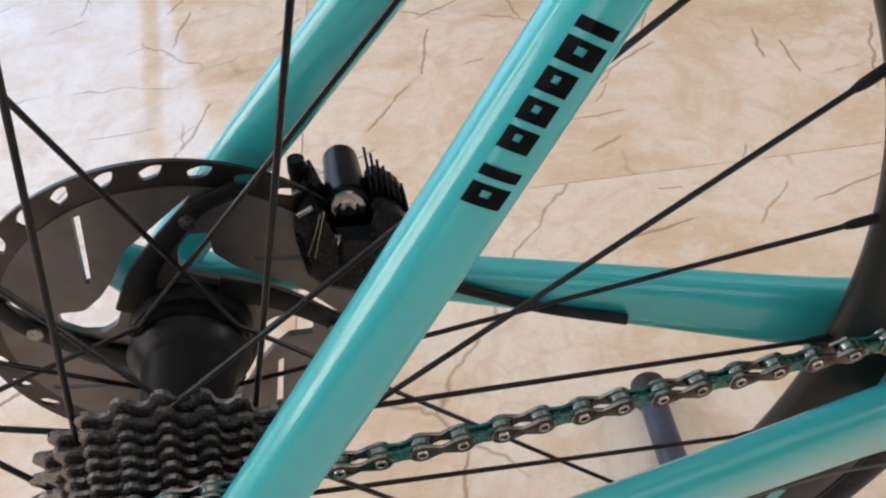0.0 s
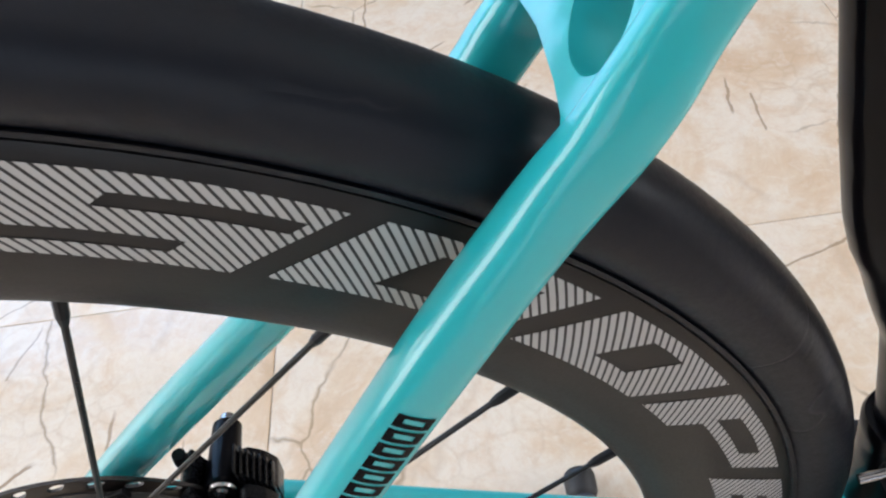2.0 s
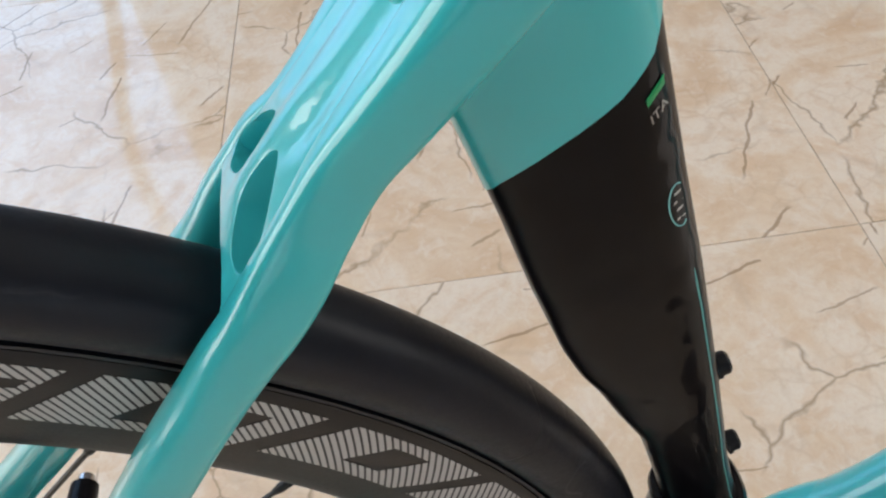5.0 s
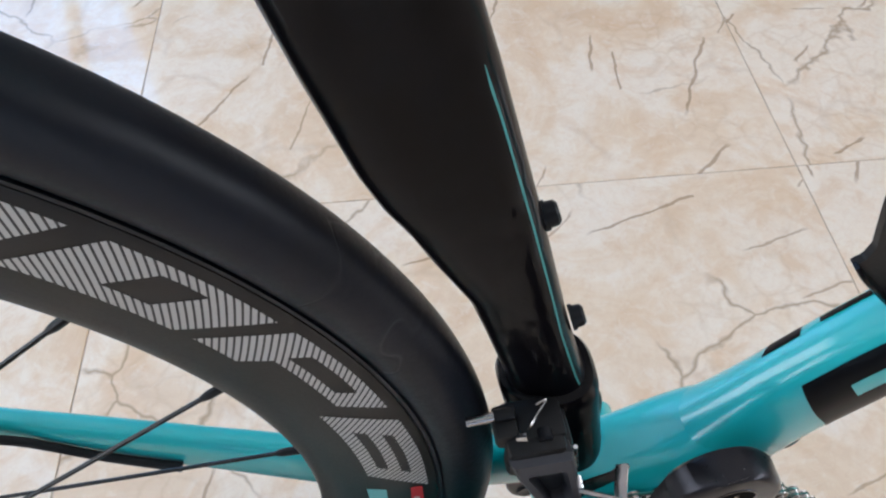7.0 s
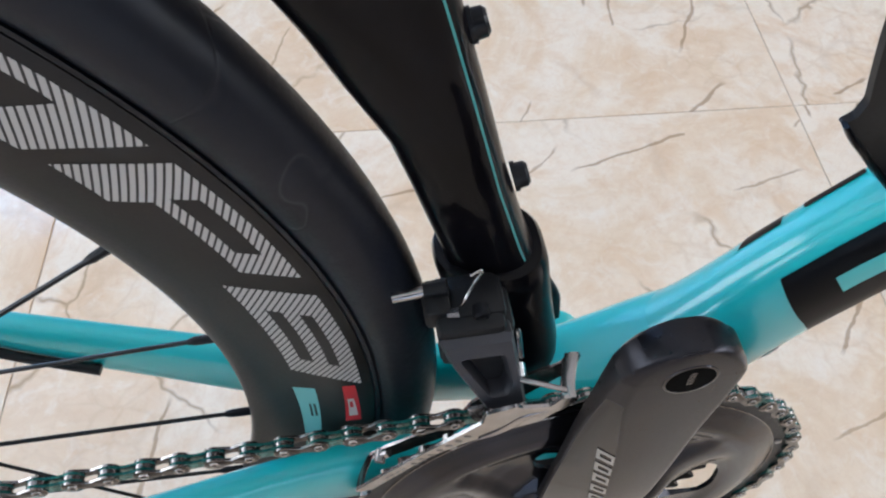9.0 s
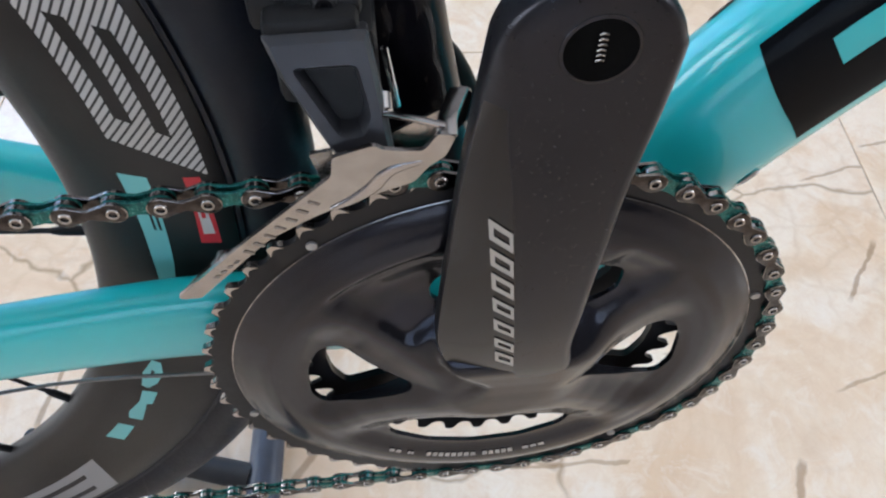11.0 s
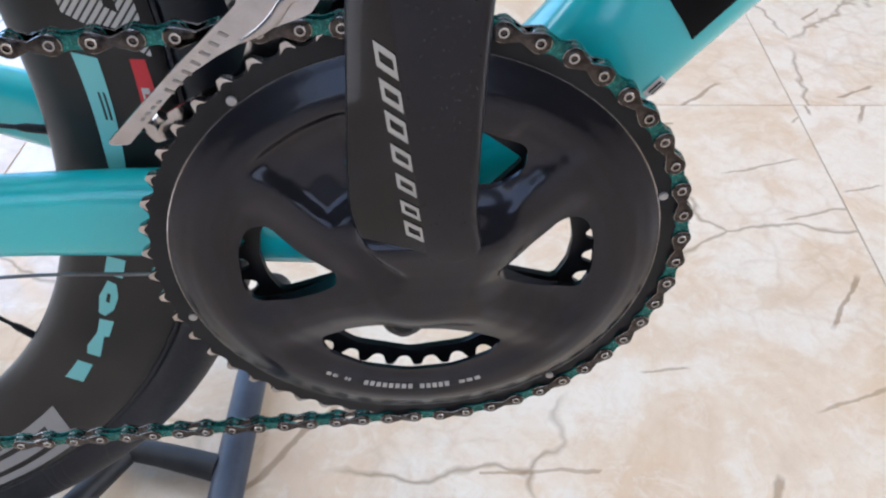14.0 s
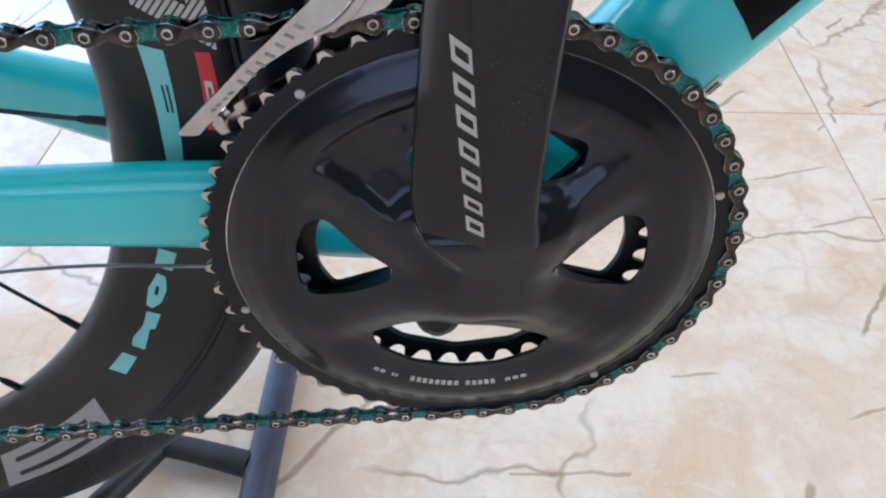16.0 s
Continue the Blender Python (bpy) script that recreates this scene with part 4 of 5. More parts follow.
# bright worn tips of the teeth
bm = bmesh.new()
for i in range(TEETH):
    a_ = radians(PHASE + STEP * (i + 0.5))
    u_, t_ = Vector((math.cos(a_), 0, math.sin(a_))), Vector((-math.sin(a_), 0, math.cos(a_)))
    ring_ = [u_ * (RP + r_) + t_ * w_ for r_, w_ in ((-0.0020, -0.0030), (0.0004, -0.0018), (0.0016, -0.0011), (0.0016, 0.0011), (0.0004, 0.0018), (-0.0020, 0.0030), (-0.0008, 0.0014), (-0.0003, 0.0), (-0.0008, -0.0014))]
    lo_ = [bm.verts.new(q + Vector((0, YB - 0.0012, 0))) for q in ring_]
    hi_ = [bm.verts.new(q + Vector((0, YB - 0.0009, 0))) for q in ring_]
    bm.faces.new(lo_)
    for k in range(len(ring_)):
        bm.faces.new((lo_[k], lo_[k - 1], hi_[k - 1], hi_[k]))
part("tooth_wear", bm, SILVER, crankset, "worn silver tooth tips")
part("small_chainring", gear(36, 0.0640, 0.0020, YB + 0.0075, 0.0034, 3.0, (0, 0)), BLACK_METAL, crankset, smooth=25)

WINDOWS = [
    [(9, 0.0315), (17, 0.0475), (23.3, 0.0615), (19.5, 0.0690), (10, 0.0700), (-4, 0.0700), (-13, 0.0675), (-13.5, 0.0520), (-11, 0.0420), (-2, 0.0325)],
    [(172, 0.0315), (163, 0.0475), (154, 0.0620), (158, 0.0685), (168, 0.0700), (-176, 0.0700), (-168, 0.0675), (-167, 0.0530), (-170, 0.0420), (-178, 0.0325)],
    [(-139, 0.0570), (-134, 0.0395), (-122, 0.0300), (-98, 0.0285), (-72, 0.0330), (-58, 0.0450), (-52, 0.0575), (-60, 0.0630), (-78, 0.0645), (-96, 0.0648), (-114, 0.0648), (-131, 0.0636)],
    [(53, 0.0500), (49, 0.0610), (54, 0.0700), (75, 0.0710), (95, 0.0690), (107, 0.0640), (114, 0.0590), (116, 0.0530), (110, 0.0470), (96, 0.0440), (70, 0.0440)],
]
wins = [rounded(polar(w), 0.004, 4) for w in WINDOWS]
ARMS = [37, 138, -154, -37]


BAND = curve_of([(0.0, -0.0630), (0.018, -0.0625), (0.030, -0.0595), (0.045, -0.0560), (0.058, -0.0540), (0.066, -0.0537), (0.074, -0.0545), (0.082, -0.0541), (0.0865, -0.0531), (0.0885, -0.0521), (0.0900, -0.0516), (0.0935, -0.0502), (0.0955, -0.0490), (0.097, -0.0486)])


FOOT = curve_of([(-0.04, -0.0616), (-0.025, -0.0622), (-0.012, -0.0629), (0.0, -0.0637), (0.008, -0.0645), (0.016, -0.0656), (0.025, -0.0670), (0.04, -0.0690)])
FOOT_LEFT = curve_of([(-0.04, -0.004), (-0.012, -0.003), (0.0, -0.002), (0.008, -0.003), (0.016, -0.0110), (0.025, -0.0180), (0.04, -0.0215)])
FOOT_RIGHT = curve_of([(-0.04, 0.006), (-0.012, 0.010), (0.0, 0.015), (0.008, 0.0200), (0.016, 0.0215), (0.025, 0.0205), (0.04, 0.0185)])


def cover_y(p):
    """Face of the spider and ring cover: a rounded outer band and four ridged arms that rise to the hub."""
    r, a = math.hypot(p[0], p[1]), math.degrees(math.atan2(p[1], p[0]))
    y = BAND(r)
    off = min(abs(r * math.sin(radians((a - b + 180) % 360 - 180))) if abs((a - b + 180) % 360 - 180) < 90 else 1 for b in ARMS)
    span = smooth01(0.016, 0.032, r) * smooth01(0.080, 0.066, r)
    y += span * (-0.0014 + 0.0030 * smooth01(0.0015, 0.0190, off))
    # hollow facet between the upper arm and the crank, and a shallow one beyond it
    y += 0.0030 * smooth01(100, 110, a) * smooth01(139, 132, a) * smooth01(0.041, 0.047, r) * smooth01(0.0815, 0.0765, r)
    y += 0.0016 * smooth01(42, 48, a) * smooth01(64, 58, a) * smooth01(0.044, 0.052, r) * smooth01(0.0840, 0.0760, r)
    # skirt by which the crank's foot flows into the two lower arms and the right one
    x, z = p
    beside = smooth01(0.0, 0.026, x - FOOT_RIGHT(z)) if x > FOOT_RIGHT(z) else smooth01(0.0, 0.005 + 0.014 * smooth01(0.010, -0.004, z), FOOT_LEFT(z) - x)
    hold = smooth01(0.036, 0.020, z) * smooth01(-0.032, -0.006, z) * (1 - beside)
    return y + (min(y, FOOT(z)) - y) * hold


bm = bmesh.new()
face_with_holes(bm, [(0.0962 * math.cos(2 * math.pi * k / 140), 0.0962 * math.sin(2 * math.pi * k / 140)) for k in range(140)], wins,
                lambda p: (p[0], cover_y(p), p[1]), lambda p: (p[0], max(cover_y(p) + 0.0018, YB - 0.0030), p[1]), grid=0.0017)
part("spider_cover", bm, CRANK_GLOSS, crankset, smooth=60)
# fine bright edge where the cover meets the ring
part("cover_edge", turned([(0.0959, -0.0487), (0.0963, -0.0489), (0.0966, -0.0487), (0.0963, -0.0482)], 140, closed=True), STEEL, crankset)
# inner web carrying the small ring
bm = bmesh.new()
inner = [rounded(polar([(a0, 0.0290), ((a0 + a1) / 2, 0.0260), (a1, 0.0290), (a1 - 1, 0.0605), (a1 * 0.75 + a0 * 0.25, 0.0628), ((a0 + a1) / 2, 0.0634), (a0 * 0.75 + a1 * 0.25, 0.0628), (a0 + 1, 0.0605)]), 0.003, 3) for a0, a1 in ((-20, 24), (156, 200), (-142, -48), (46, 126))]
face_with_holes(bm, polar([(3 * k, 0.0660) for k in range(120)]), inner + [polar([(12 * k, 0.0215) for k in range(30)][::-1])], lambda p: (p[0], YB + 0.0055, p[1]), lambda p: (p[0], YB + 0.0085, p[1]))
part("inner_web", bm, BLACK_METAL, crankset)
for a in (126.5, 17.1, -53.1, -165.0):
    part("ring_bolt", turned([(0.0010, -0.0008), (0.0017, -0.0006), (0.0018, 0.0008)], 16, (0.0985 * math.cos(radians(a)), YB - 0.0013, 0.0985 * math.sin(radians(a)))), PRINT_SILVER, crankset)

# right crank arm: rows of z, left edge, ridge, right edge, outer y, inner y, y of the left edge
ROWS = [(-0.012, 0.000, 0.006, 0.012, -0.0600, -0.0560, -0.0590), (0.0, 0.000, 0.0050, 0.018, -0.0622, -0.0560, -0.0612), (0.008, -0.0030, 0.0048, 0.0226, -0.0639, -0.0560, -0.0622), (0.016, -0.0112, 0.0044, 0.0244, -0.0655, -0.0560, -0.0630),
        (0.025, -0.0188, 0.0040, 0.0238, -0.0674, -0.0562, -0.0630), (0.040, -0.0228, 0.0032, 0.0218, -0.0696, -0.0570, -0.0635), (0.060, -0.0222, 0.0016, 0.0220, -0.0716, -0.0585, -0.0640),
        (0.090, -0.0195, -0.0006, 0.0232, -0.0728, -0.0595, -0.0650), (0.120, -0.0168, -0.0034, 0.0252, -0.0730, -0.0600, -0.0662), (0.145, -0.0135, -0.0062, 0.0283, -0.0730, -0.0600, -0.0680),
]
for th in (5, 16, 28, 40, 51, 61, 69, 76):
    c_, s_ = math.cos(radians(th)), math.sin(radians(th))
    xl_ = 0.0095 - 0.0207 * c_
    ROWS.append((0.1600 + 0.0208 * s_, xl_, xl_ + 0.0005 + 0.0046 * c_, 0.0095 + 0.0203 * c_, -0.0730 + 0.0004 * s_ ** 6, -0.0600, -0.0700 - 0.0022 * s_))
rows = catmull(ROWS, 4)
bm = bmesh.new()
rings = []
for z, xl, xm, xr, yo, yi, yl in rows:
    e = min(0.0034, (xr - xl) * 0.16)
    rings.append([(xl, yl + 0.0012, z), (xl + 0.0006, yl, z), (xl * 0.5 + xm * 0.5, yl * 0.54 + yo * 0.46, z), (xm - 0.0010, yo + 0.0005, z), (xm + 0.0006, yo, z), ((xm + xr) / 2, yo - 0.0001, z), (xr - e, yo + 0.0001, z), (xr - e * 0.62, yo + e * 0.08, z), (xr - e * 0.29, yo + e * 0.29, z), (xr - e * 0.08, yo + e * 0.62, z), (xr, yo + e, z),
                  (xr, yi - 0.002, z), (xr - 0.002, yi, z), (xl + 0.002, yi, z), (xl, yi - 0.0015, z)])
loft(bm, rings)
arm = part("crank_arm", bm, CRANK_BLACK, crankset, "satin grey-black crank arm", smooth=42)
arm.data.materials.append(ARM_FACET)
side_n = len(rings[0])
for k, f in enumerate(arm.data.polygons):          # the broad slanting facet beside the ridge
    if k < side_n * (len(rings) - 1) and k % side_n in (1, 2) and 0.012 < f.center.z < 0.150:
        f.material_index = 1
HOLE = (0.0103, -0.0730, 0.1652)
part("pedal_hole", turned([(0.0088, 0.0002), (0.0086, -0.0003), (0.0078, -0.0004), (0.0076, 0.0004)], 40, HOLE, closed=True), CRANK_GLOSS, crankset, "bevelled edge of the empty pedal hole")
# flat disc on the solid arm, coloured as the hole's dark inside
bm = turned([(0.0002, -0.00015), (0.0077, -0.00022)], 40, HOLE)
part("bore_shade_disc", bm, DEEP_BLACK, crankset)
# short steel dashes on the disc for the thread's glints
for k in range(6):
    bm = bmesh.new()
    z_ = HOLE[2] + 0.0040 - 0.0013 * k
    tube([(HOLE[0] - 0.0009, HOLE[1] - 0.0003, z_, 0.0002, 0.0003), (HOLE[0], HOLE[1] - 0.0003, z_ + 0.0003, 0.0002, 0.0003), (HOLE[0] + 0.0010, HOLE[1] - 0.0003, z_, 0.0002, 0.0003)], 6, 3, bm=bm)
    part("thread_glint", bm, STEEL, crankset)
# left crank arm, pointing down
bm = tube([(0, 0.062, 0.004, 0.009, 0.020), (-0.002, 0.066, -0.03, 0.007, 0.016), (-0.006, 0.070, -0.10, 0.0065, 0.0160), (-0.0105, 0.071, -0.155, 0.0065, 0.0175), (-0.0118, 0.071, -0.175, 0.0060, 0.0130), (-0.0122, 0.071, -0.1825, 0.0045, 0.0050)], 24, 6, 3.0)
part("left_crank_arm", bm, CRANK_BLACK, crankset)
part("left_pedal_hole", turned([(0.0050, -0.0004), (0.0084, -0.0010), (0.0092, -0.0004), (0.0092, 0.0006)], 30, (-0.0112, 0.0640, -0.1660)), BLACK_METAL, crankset)
part("axle", turned([(0.0115, -0.060), (0.0125, -0.058), (0.0125, 0.062)], 32), BLACK_METAL, crankset)

# ---- front derailleur
fd = new("front_derailleur")
fd.parent = bicycle
tagged(fd, "black front derailleur with polished silver cage")


OUTER = [(-0.0990, 0.0712), (-0.0750, 0.0938), (-0.0487, 0.1172), (-0.0478, 0.1240), (-0.0370, 0.1275), (-0.0350, 0.1258), (-0.0300, 0.1250), (-0.0248, 0.1246), (-0.0210, 0.1302), (-0.0166, 0.1292),
         (-0.0192, 0.1225), (-0.0235, 0.1190), (-0.0275, 0.1135), (-0.0335, 0.1112), (-0.0448, 0.1071), (-0.0572, 0.1008), (-0.0682, 0.0940), (-0.0822, 0.0801), (-0.0925, 0.0697), (-0.0980, 0.0700)]


def bowed(p, y, off):
    """Cage plates lean and bow a little round the ring."""
    return (p[0], y + off + 0.0016 * math.sin((p[0] + 0.10) * 38) * 0.5, p[1])


bm = bmesh.new()
face_with_holes(bm, rounded(OUTER, 0.0012, 3), [], lambda p: bowed(p, -0.0570, -0.0007), lambda p: bowed(p, -0.0570, 0.0007), grid=0.005)
part("outer_cage_plate", bm, SILVER, fd)
bm = bmesh.new()
tube([(-0.0500, -0.0572, 0.1050, 0.0004, 0.0006), (-0.0440, -0.0573, 0.1080, 0.0005, 0.0014), (-0.0385, -0.0573, 0.1122, 0.0005, 0.0019), (-0.0335, -0.0573, 0.1180, 0.0005, 0.0017), (-0.0250, -0.0572, 0.1208, 0.0004, 0.0008)], 12, 6, bm=bm)
part("pressed_rib", bm, SILVER, fd)
bm = bmesh.new()
slab(bm, rounded([(-0.0537, 0.1220), (-0.0476, 0.1230), (-0.0486, 0.1100), (-0.0518, 0.1125)], 0.0006), -0.0532, -0.0520)
part("cage_step", bm, COG_STEEL, fd)
INNER = [(-0.0930, 0.0640), (-0.0830, 0.0705), (-0.0680, 0.0785), (-0.0560, 0.0850), (-0.0500, 0.0990), (-0.0400, 0.1110), (-0.0175, 0.1235), (-0.0150, 0.1300), (-0.0105, 0.1290), (-0.0120, 0.1180), (-0.0300, 0.1000), (-0.0450, 0.0850), (-0.0600, 0.0710), (-0.0780, 0.0620), (-0.0900, 0.0580)]
bm = bmesh.new()
face_with_holes(bm, rounded(INNER, 0.0015, 3), [], lambda p: bowed(p, -0.0405, -0.0006), lambda p: bowed(p, -0.0405, 0.0006), grid=0.006)
part("inner_cage_plate", bm, SILVER, fd)
bm = bmesh.new()
tube([(-0.0188, -0.0572, 0.1288, 0.0026, 0.0007), (-0.0180, -0.0510, 0.1296, 0.0026, 0.0007), (-0.0140, -0.0405, 0.1290, 0.0026, 0.0007)], 12, 4, 4.0, side=(1, 0, 0.2), bm=bm)
tube([(-0.0190, -0.0545, 0.1298, 0.0010, 0.0007), (-0.0275, -0.0510, 0.1300, 0.0010, 0.0007), (-0.0360, -0.0470, 0.1290, 0.0010, 0.0007)], 10, 4, 3.0, bm=bm)
part("cage_bridge", bm, SILVER, fd)
bm = bmesh.new()
tube([(-0.0975, -0.0568, 0.0706, 0.0016, 0.0005), (-0.0955, -0.0490, 0.0672, 0.0016, 0.0005), (-0.0920, -0.0410, 0.0640, 0.0016, 0.0005)], 10, 4, 4.0, side=(1, 0, 0.4), bm=bm)
part("cage_tail", bm, SILVER, fd)
bm = bmesh.new()
rod((-0.0900, -0.0430, 0.0665), (-0.0840, -0.0435, 0.0715), 0.0018, 12, bm, 0.0022)
rod((-0.0885, -0.0460, 0.0680), (-0.0870, -0.0410, 0.0690), 0.0024, 14, bm)
part("cage_screw", bm, SILVER, fd)
# link arm: a slanted frame with an open middle, from the body down to the cage
ARM_O, ARM_U, ARM_V, ARM_N = Vector((-0.0500, -0.0400, 0.1490)), Vector((1, 0, 0)), Vector((0.27, -0.34, -0.90)).normalized(), Vector((0, -0.935, 0.353)).normalized()


def arm_at(p, off):
    return ARM_O + ARM_U * p[0] + ARM_V * p[1] + ARM_N * off


ARM_OUT = rounded([(-0.0118, 0.0), (0.0138, 0.0), (0.0122, 0.012), (0.0088, 0.0345), (-0.0058, 0.0358), (-0.0114, 0.010)], 0.0010, 2)
ARM_IN = rounded([(-0.0066, 0.0092), (0.0074, 0.0092), (0.0062, 0.0215), (0.0030, 0.0262), (-0.0024, 0.0262)], 0.0016, 2)


def arm_bevel(q, about, k):
    return [(about[0] + (x_ - about[0]) * k, about[1] + (v_ - about[1]) * k) for x_, v_ in q]


bm = bmesh.new()
rims = [arm_at(p, -0.0075) for p in ARM_OUT], [arm_at(p, -0.0010) for p in ARM_OUT], [arm_at(p, 0.0016) for p in arm_bevel(ARM_OUT, (0.001, 0.0175), 0.88)]
loft(bm, rims, cap=False)
loft(bm, [[arm_at(p, 0.0016) for p in arm_bevel(ARM_IN, (0.0005, 0.0165), 1.16)], [arm_at(p, -0.0010) for p in ARM_IN], [arm_at(p, -0.0075) for p in arm_bevel(ARM_IN, (0.0005, 0.0165), 0.86)]], cap=False)
face_with_holes(bm, arm_bevel(ARM_OUT, (0.001, 0.0175), 0.88), [arm_bevel(ARM_IN, (0.0005, 0.0165), 1.16)], lambda p: arm_at(p, 0.0016))
bmesh.ops.remove_doubles(bm, verts=bm.verts, dist=1e-5)
part("link_arm", bm, ARM_GREY, fd, smooth=20)
# dark sheet added behind the opening, standing for the shade inside it
bm = bmesh.new()
face_with_holes(bm, rounded([(-0.0080, 0.008), (0.0085, 0.008), (0.0065, 0.0270), (-0.0045, 0.0275)], 0.0012, 3), [], lambda p: arm_at(p, -0.0052), lambda p: arm_at(p, -0.0080))
part("dark_arm_backing", bm, BLACK_PLASTIC, fd)
for nm, bx, bv in (("clamp_block", (-0.0615, -0.0380, -0.0390, -0.0150, 0.1420, 0.1520), 0.0025), ("cable_guide", (-0.0650, -0.0555, -0.0320, -0.0170, 0.1440, 0.1542), 0.0022), ("housing", (-0.0560, -0.0370, -0.0335, -0.0170, 0.1470, 0.1530), 0.0022),
                   ("pivot_block", (-0.0420, -0.0340, -0.0360, -0.0150, 0.1180, 0.1460), 0.0030), ("link", (-0.0605, -0.0530, -0.0360, -0.0250, 0.1230, 0.1460), 0.0030)):
    bm = bmesh.new()
    box(bm, *bx, bv)
    part(nm, bm, BLACK_PLASTIC, fd)
bm = bmesh.new()
rod((-0.0560, -0.0225, 0.1555), (-0.0640, -0.0220, 0.1538), 0.0028, 14, bm)
part("cable_sleeve", bm, BLACK_PLASTIC, fd)
bm = bmesh.new()
rod((-0.0630, -0.0220, 0.1540), (-0.0750, -0.0214, 0.1514), 0.0020, 14, bm)
part("cable_stop", bm, SILVER, fd)
part("cable", tube([(-0.0525, -0.0300, 0.1545, 0.0006, 0.0006), (-0.0508, -0.0295, 0.1582, 0.0006, 0.0006), (-0.0480, -0.0268, 0.1612, 0.0006, 0.0006), (-0.0447, -0.0238, 0.1632, 0.0006, 0.0006), (-0.0450, -0.0232, 0.1640, 0.0006, 0.0006), (-0.0484, -0.0240, 0.1626, 0.0006, 0.0006)], 8, 5), STEEL, fd)
part("cable_bolt", turned([(0.0010, -0.0008), (0.0012, -0.0016), (0.0022, -0.0018), (0.0030, -0.0010), (0.0030, 0.003)], 20, (-0.0460, -0.0330, 0.1522)), BLACK_METAL, fd)
bm = bmesh.new()
rod((-0.0575, -0.0325, 0.1545), (-0.0535, -0.0330, 0.1555), 0.0014, 6, bm, 0.0020)
part("cable_washer", bm, CHROME, fd)
bm = bmesh.new()
rod((-0.0335, -0.0420, 0.1300), (-0.0335, -0.0470, 0.1290), 0.0020, 12, bm)
rod((-0.0325, -0.0330, 0.1380), (-0.0300, -0.0330, 0.1180), 0.0010, 8, bm)
part("pivot_pin", bm, CHROME, fd)
# small cover of the mount at the far side of the seat tube
part("mount_cover", tube([(-0.0150, 0.0145, 0.106, 0.002, 0.002), (-0.0095, 0.0150, 0.093, 0.003, 0.0045), (-0.0045, 0.0150, 0.078, 0.003, 0.005), (0.0000, 0.0150, 0.062, 0.002, 0.002)], 16, 5, 2.4), BLACK_PLASTIC, fd)

# ---- disc brake caliper on the left chain stay
caliper = new("brake_caliper")
caliper.parent = bicycle
tagged(caliper, "black hydraulic disc brake caliper with cooling fins")
bm = bmesh.new()
half = rounded([(-0.3455, 0.1300), (-0.3505, 0.1250), (-0.3552, 0.1175), (-0.3552, 0.1058), (-0.3544, 0.0933), (-0.3490, 0.0861), (-0.3360, 0.0790), (-0.3215, 0.0800), (-0.3120, 0.0900), (-0.3110, 0.1060), (-0.3150, 0.1150), (-0.3215, 0.1215), (-0.3255, 0.1200), (-0.3280, 0.1100), (-0.3340, 0.1075), (-0.3400, 0.1095), (-0.3430, 0.1180)], 0.0022, 3)
inset = [(-0.3335 + (x_ + 0.3335) * 0.84, 0.1060 + (z_ - 0.1060) * 0.84) for x_, z_ in half]
loft(bm, [[(x_, y_, z_) for x_, z_ in q] for q, y_ in ((half, 0.0450), (half, 0.0385), (inset, 0.0352))])
part("inner_body", bm, CALIPER_BLACK, caliper)
bm = bmesh.new()
slab(bm, half, 0.0490, 0.0640)
part("outer_body", bm, CALIPER_BLACK, caliper)
bm = bmesh.new()
loft(bm, [[(-0.3400, 0.0352, 0.118), (-0.3260, 0.0352, 0.116), (-0.3230, 0.0352, 0.096), (-0.3300, 0.0352, 0.090), (-0.3420, 0.0352, 0.096)], [(-0.3385, 0.0320, 0.114), (-0.3285, 0.0320, 0.112), (-0.3262, 0.0320, 0.099), (-0.3310, 0.0320, 0.0945), (-0.3395, 0.0320, 0.099)]])
part("piston_cover", bm, CALIPER_BLACK, caliper)
bm = bmesh.new()
rod((-0.3341, 0.0470, 0.1183), (-0.3347, 0.0830, 0.1120), 0.0084, 32, bm, 0.0072)
rod((-0.3341, 0.0452, 0.1186), (-0.3341, 0.0470, 0.1183), 0.0080, 32, bm, 0.0084)
part("piston_housing", bm, GLOSS_BLACK, caliper)
bm = bmesh.new()
rod((-0.3341, 0.0436, 0.1189), (-0.3341, 0.0456, 0.1185), 0.0064, 12, bm, 0.0073)
rod((-0.3341, 0.0426, 0.1191), (-0.3341, 0.0440, 0.1188), 0.0030, 12, bm, 0.0046)
part("bleed_cap", bm, SILVER, caliper)
bm = bmesh.new()
rod((-0.3341, 0.0420, 0.1192), (-0.3341, 0.0430, 0.1190), 0.0018, 6, bm)
part("hex_socket", bm, BLACK_METAL, caliper)
bm = bmesh.new()
rod((-0.3347, 0.0826, 0.1121), (-0.3348, 0.0890, 0.1108), 0.0050, 18, bm, 0.0042)
part("hose_joint", bm, SILVER, caliper)
bm = bmesh.new()
rod((-0.3515, 0.0600, 0.1180), (-0.3503, 0.0600, 0.1310), 0.0032, 16, bm)
rod((-0.3506, 0.0600, 0.1275), (-0.3501, 0.0600, 0.1335), 0.0036, 16, bm, 0.0032)
part("bolt", bm, BLACK_METAL, caliper)
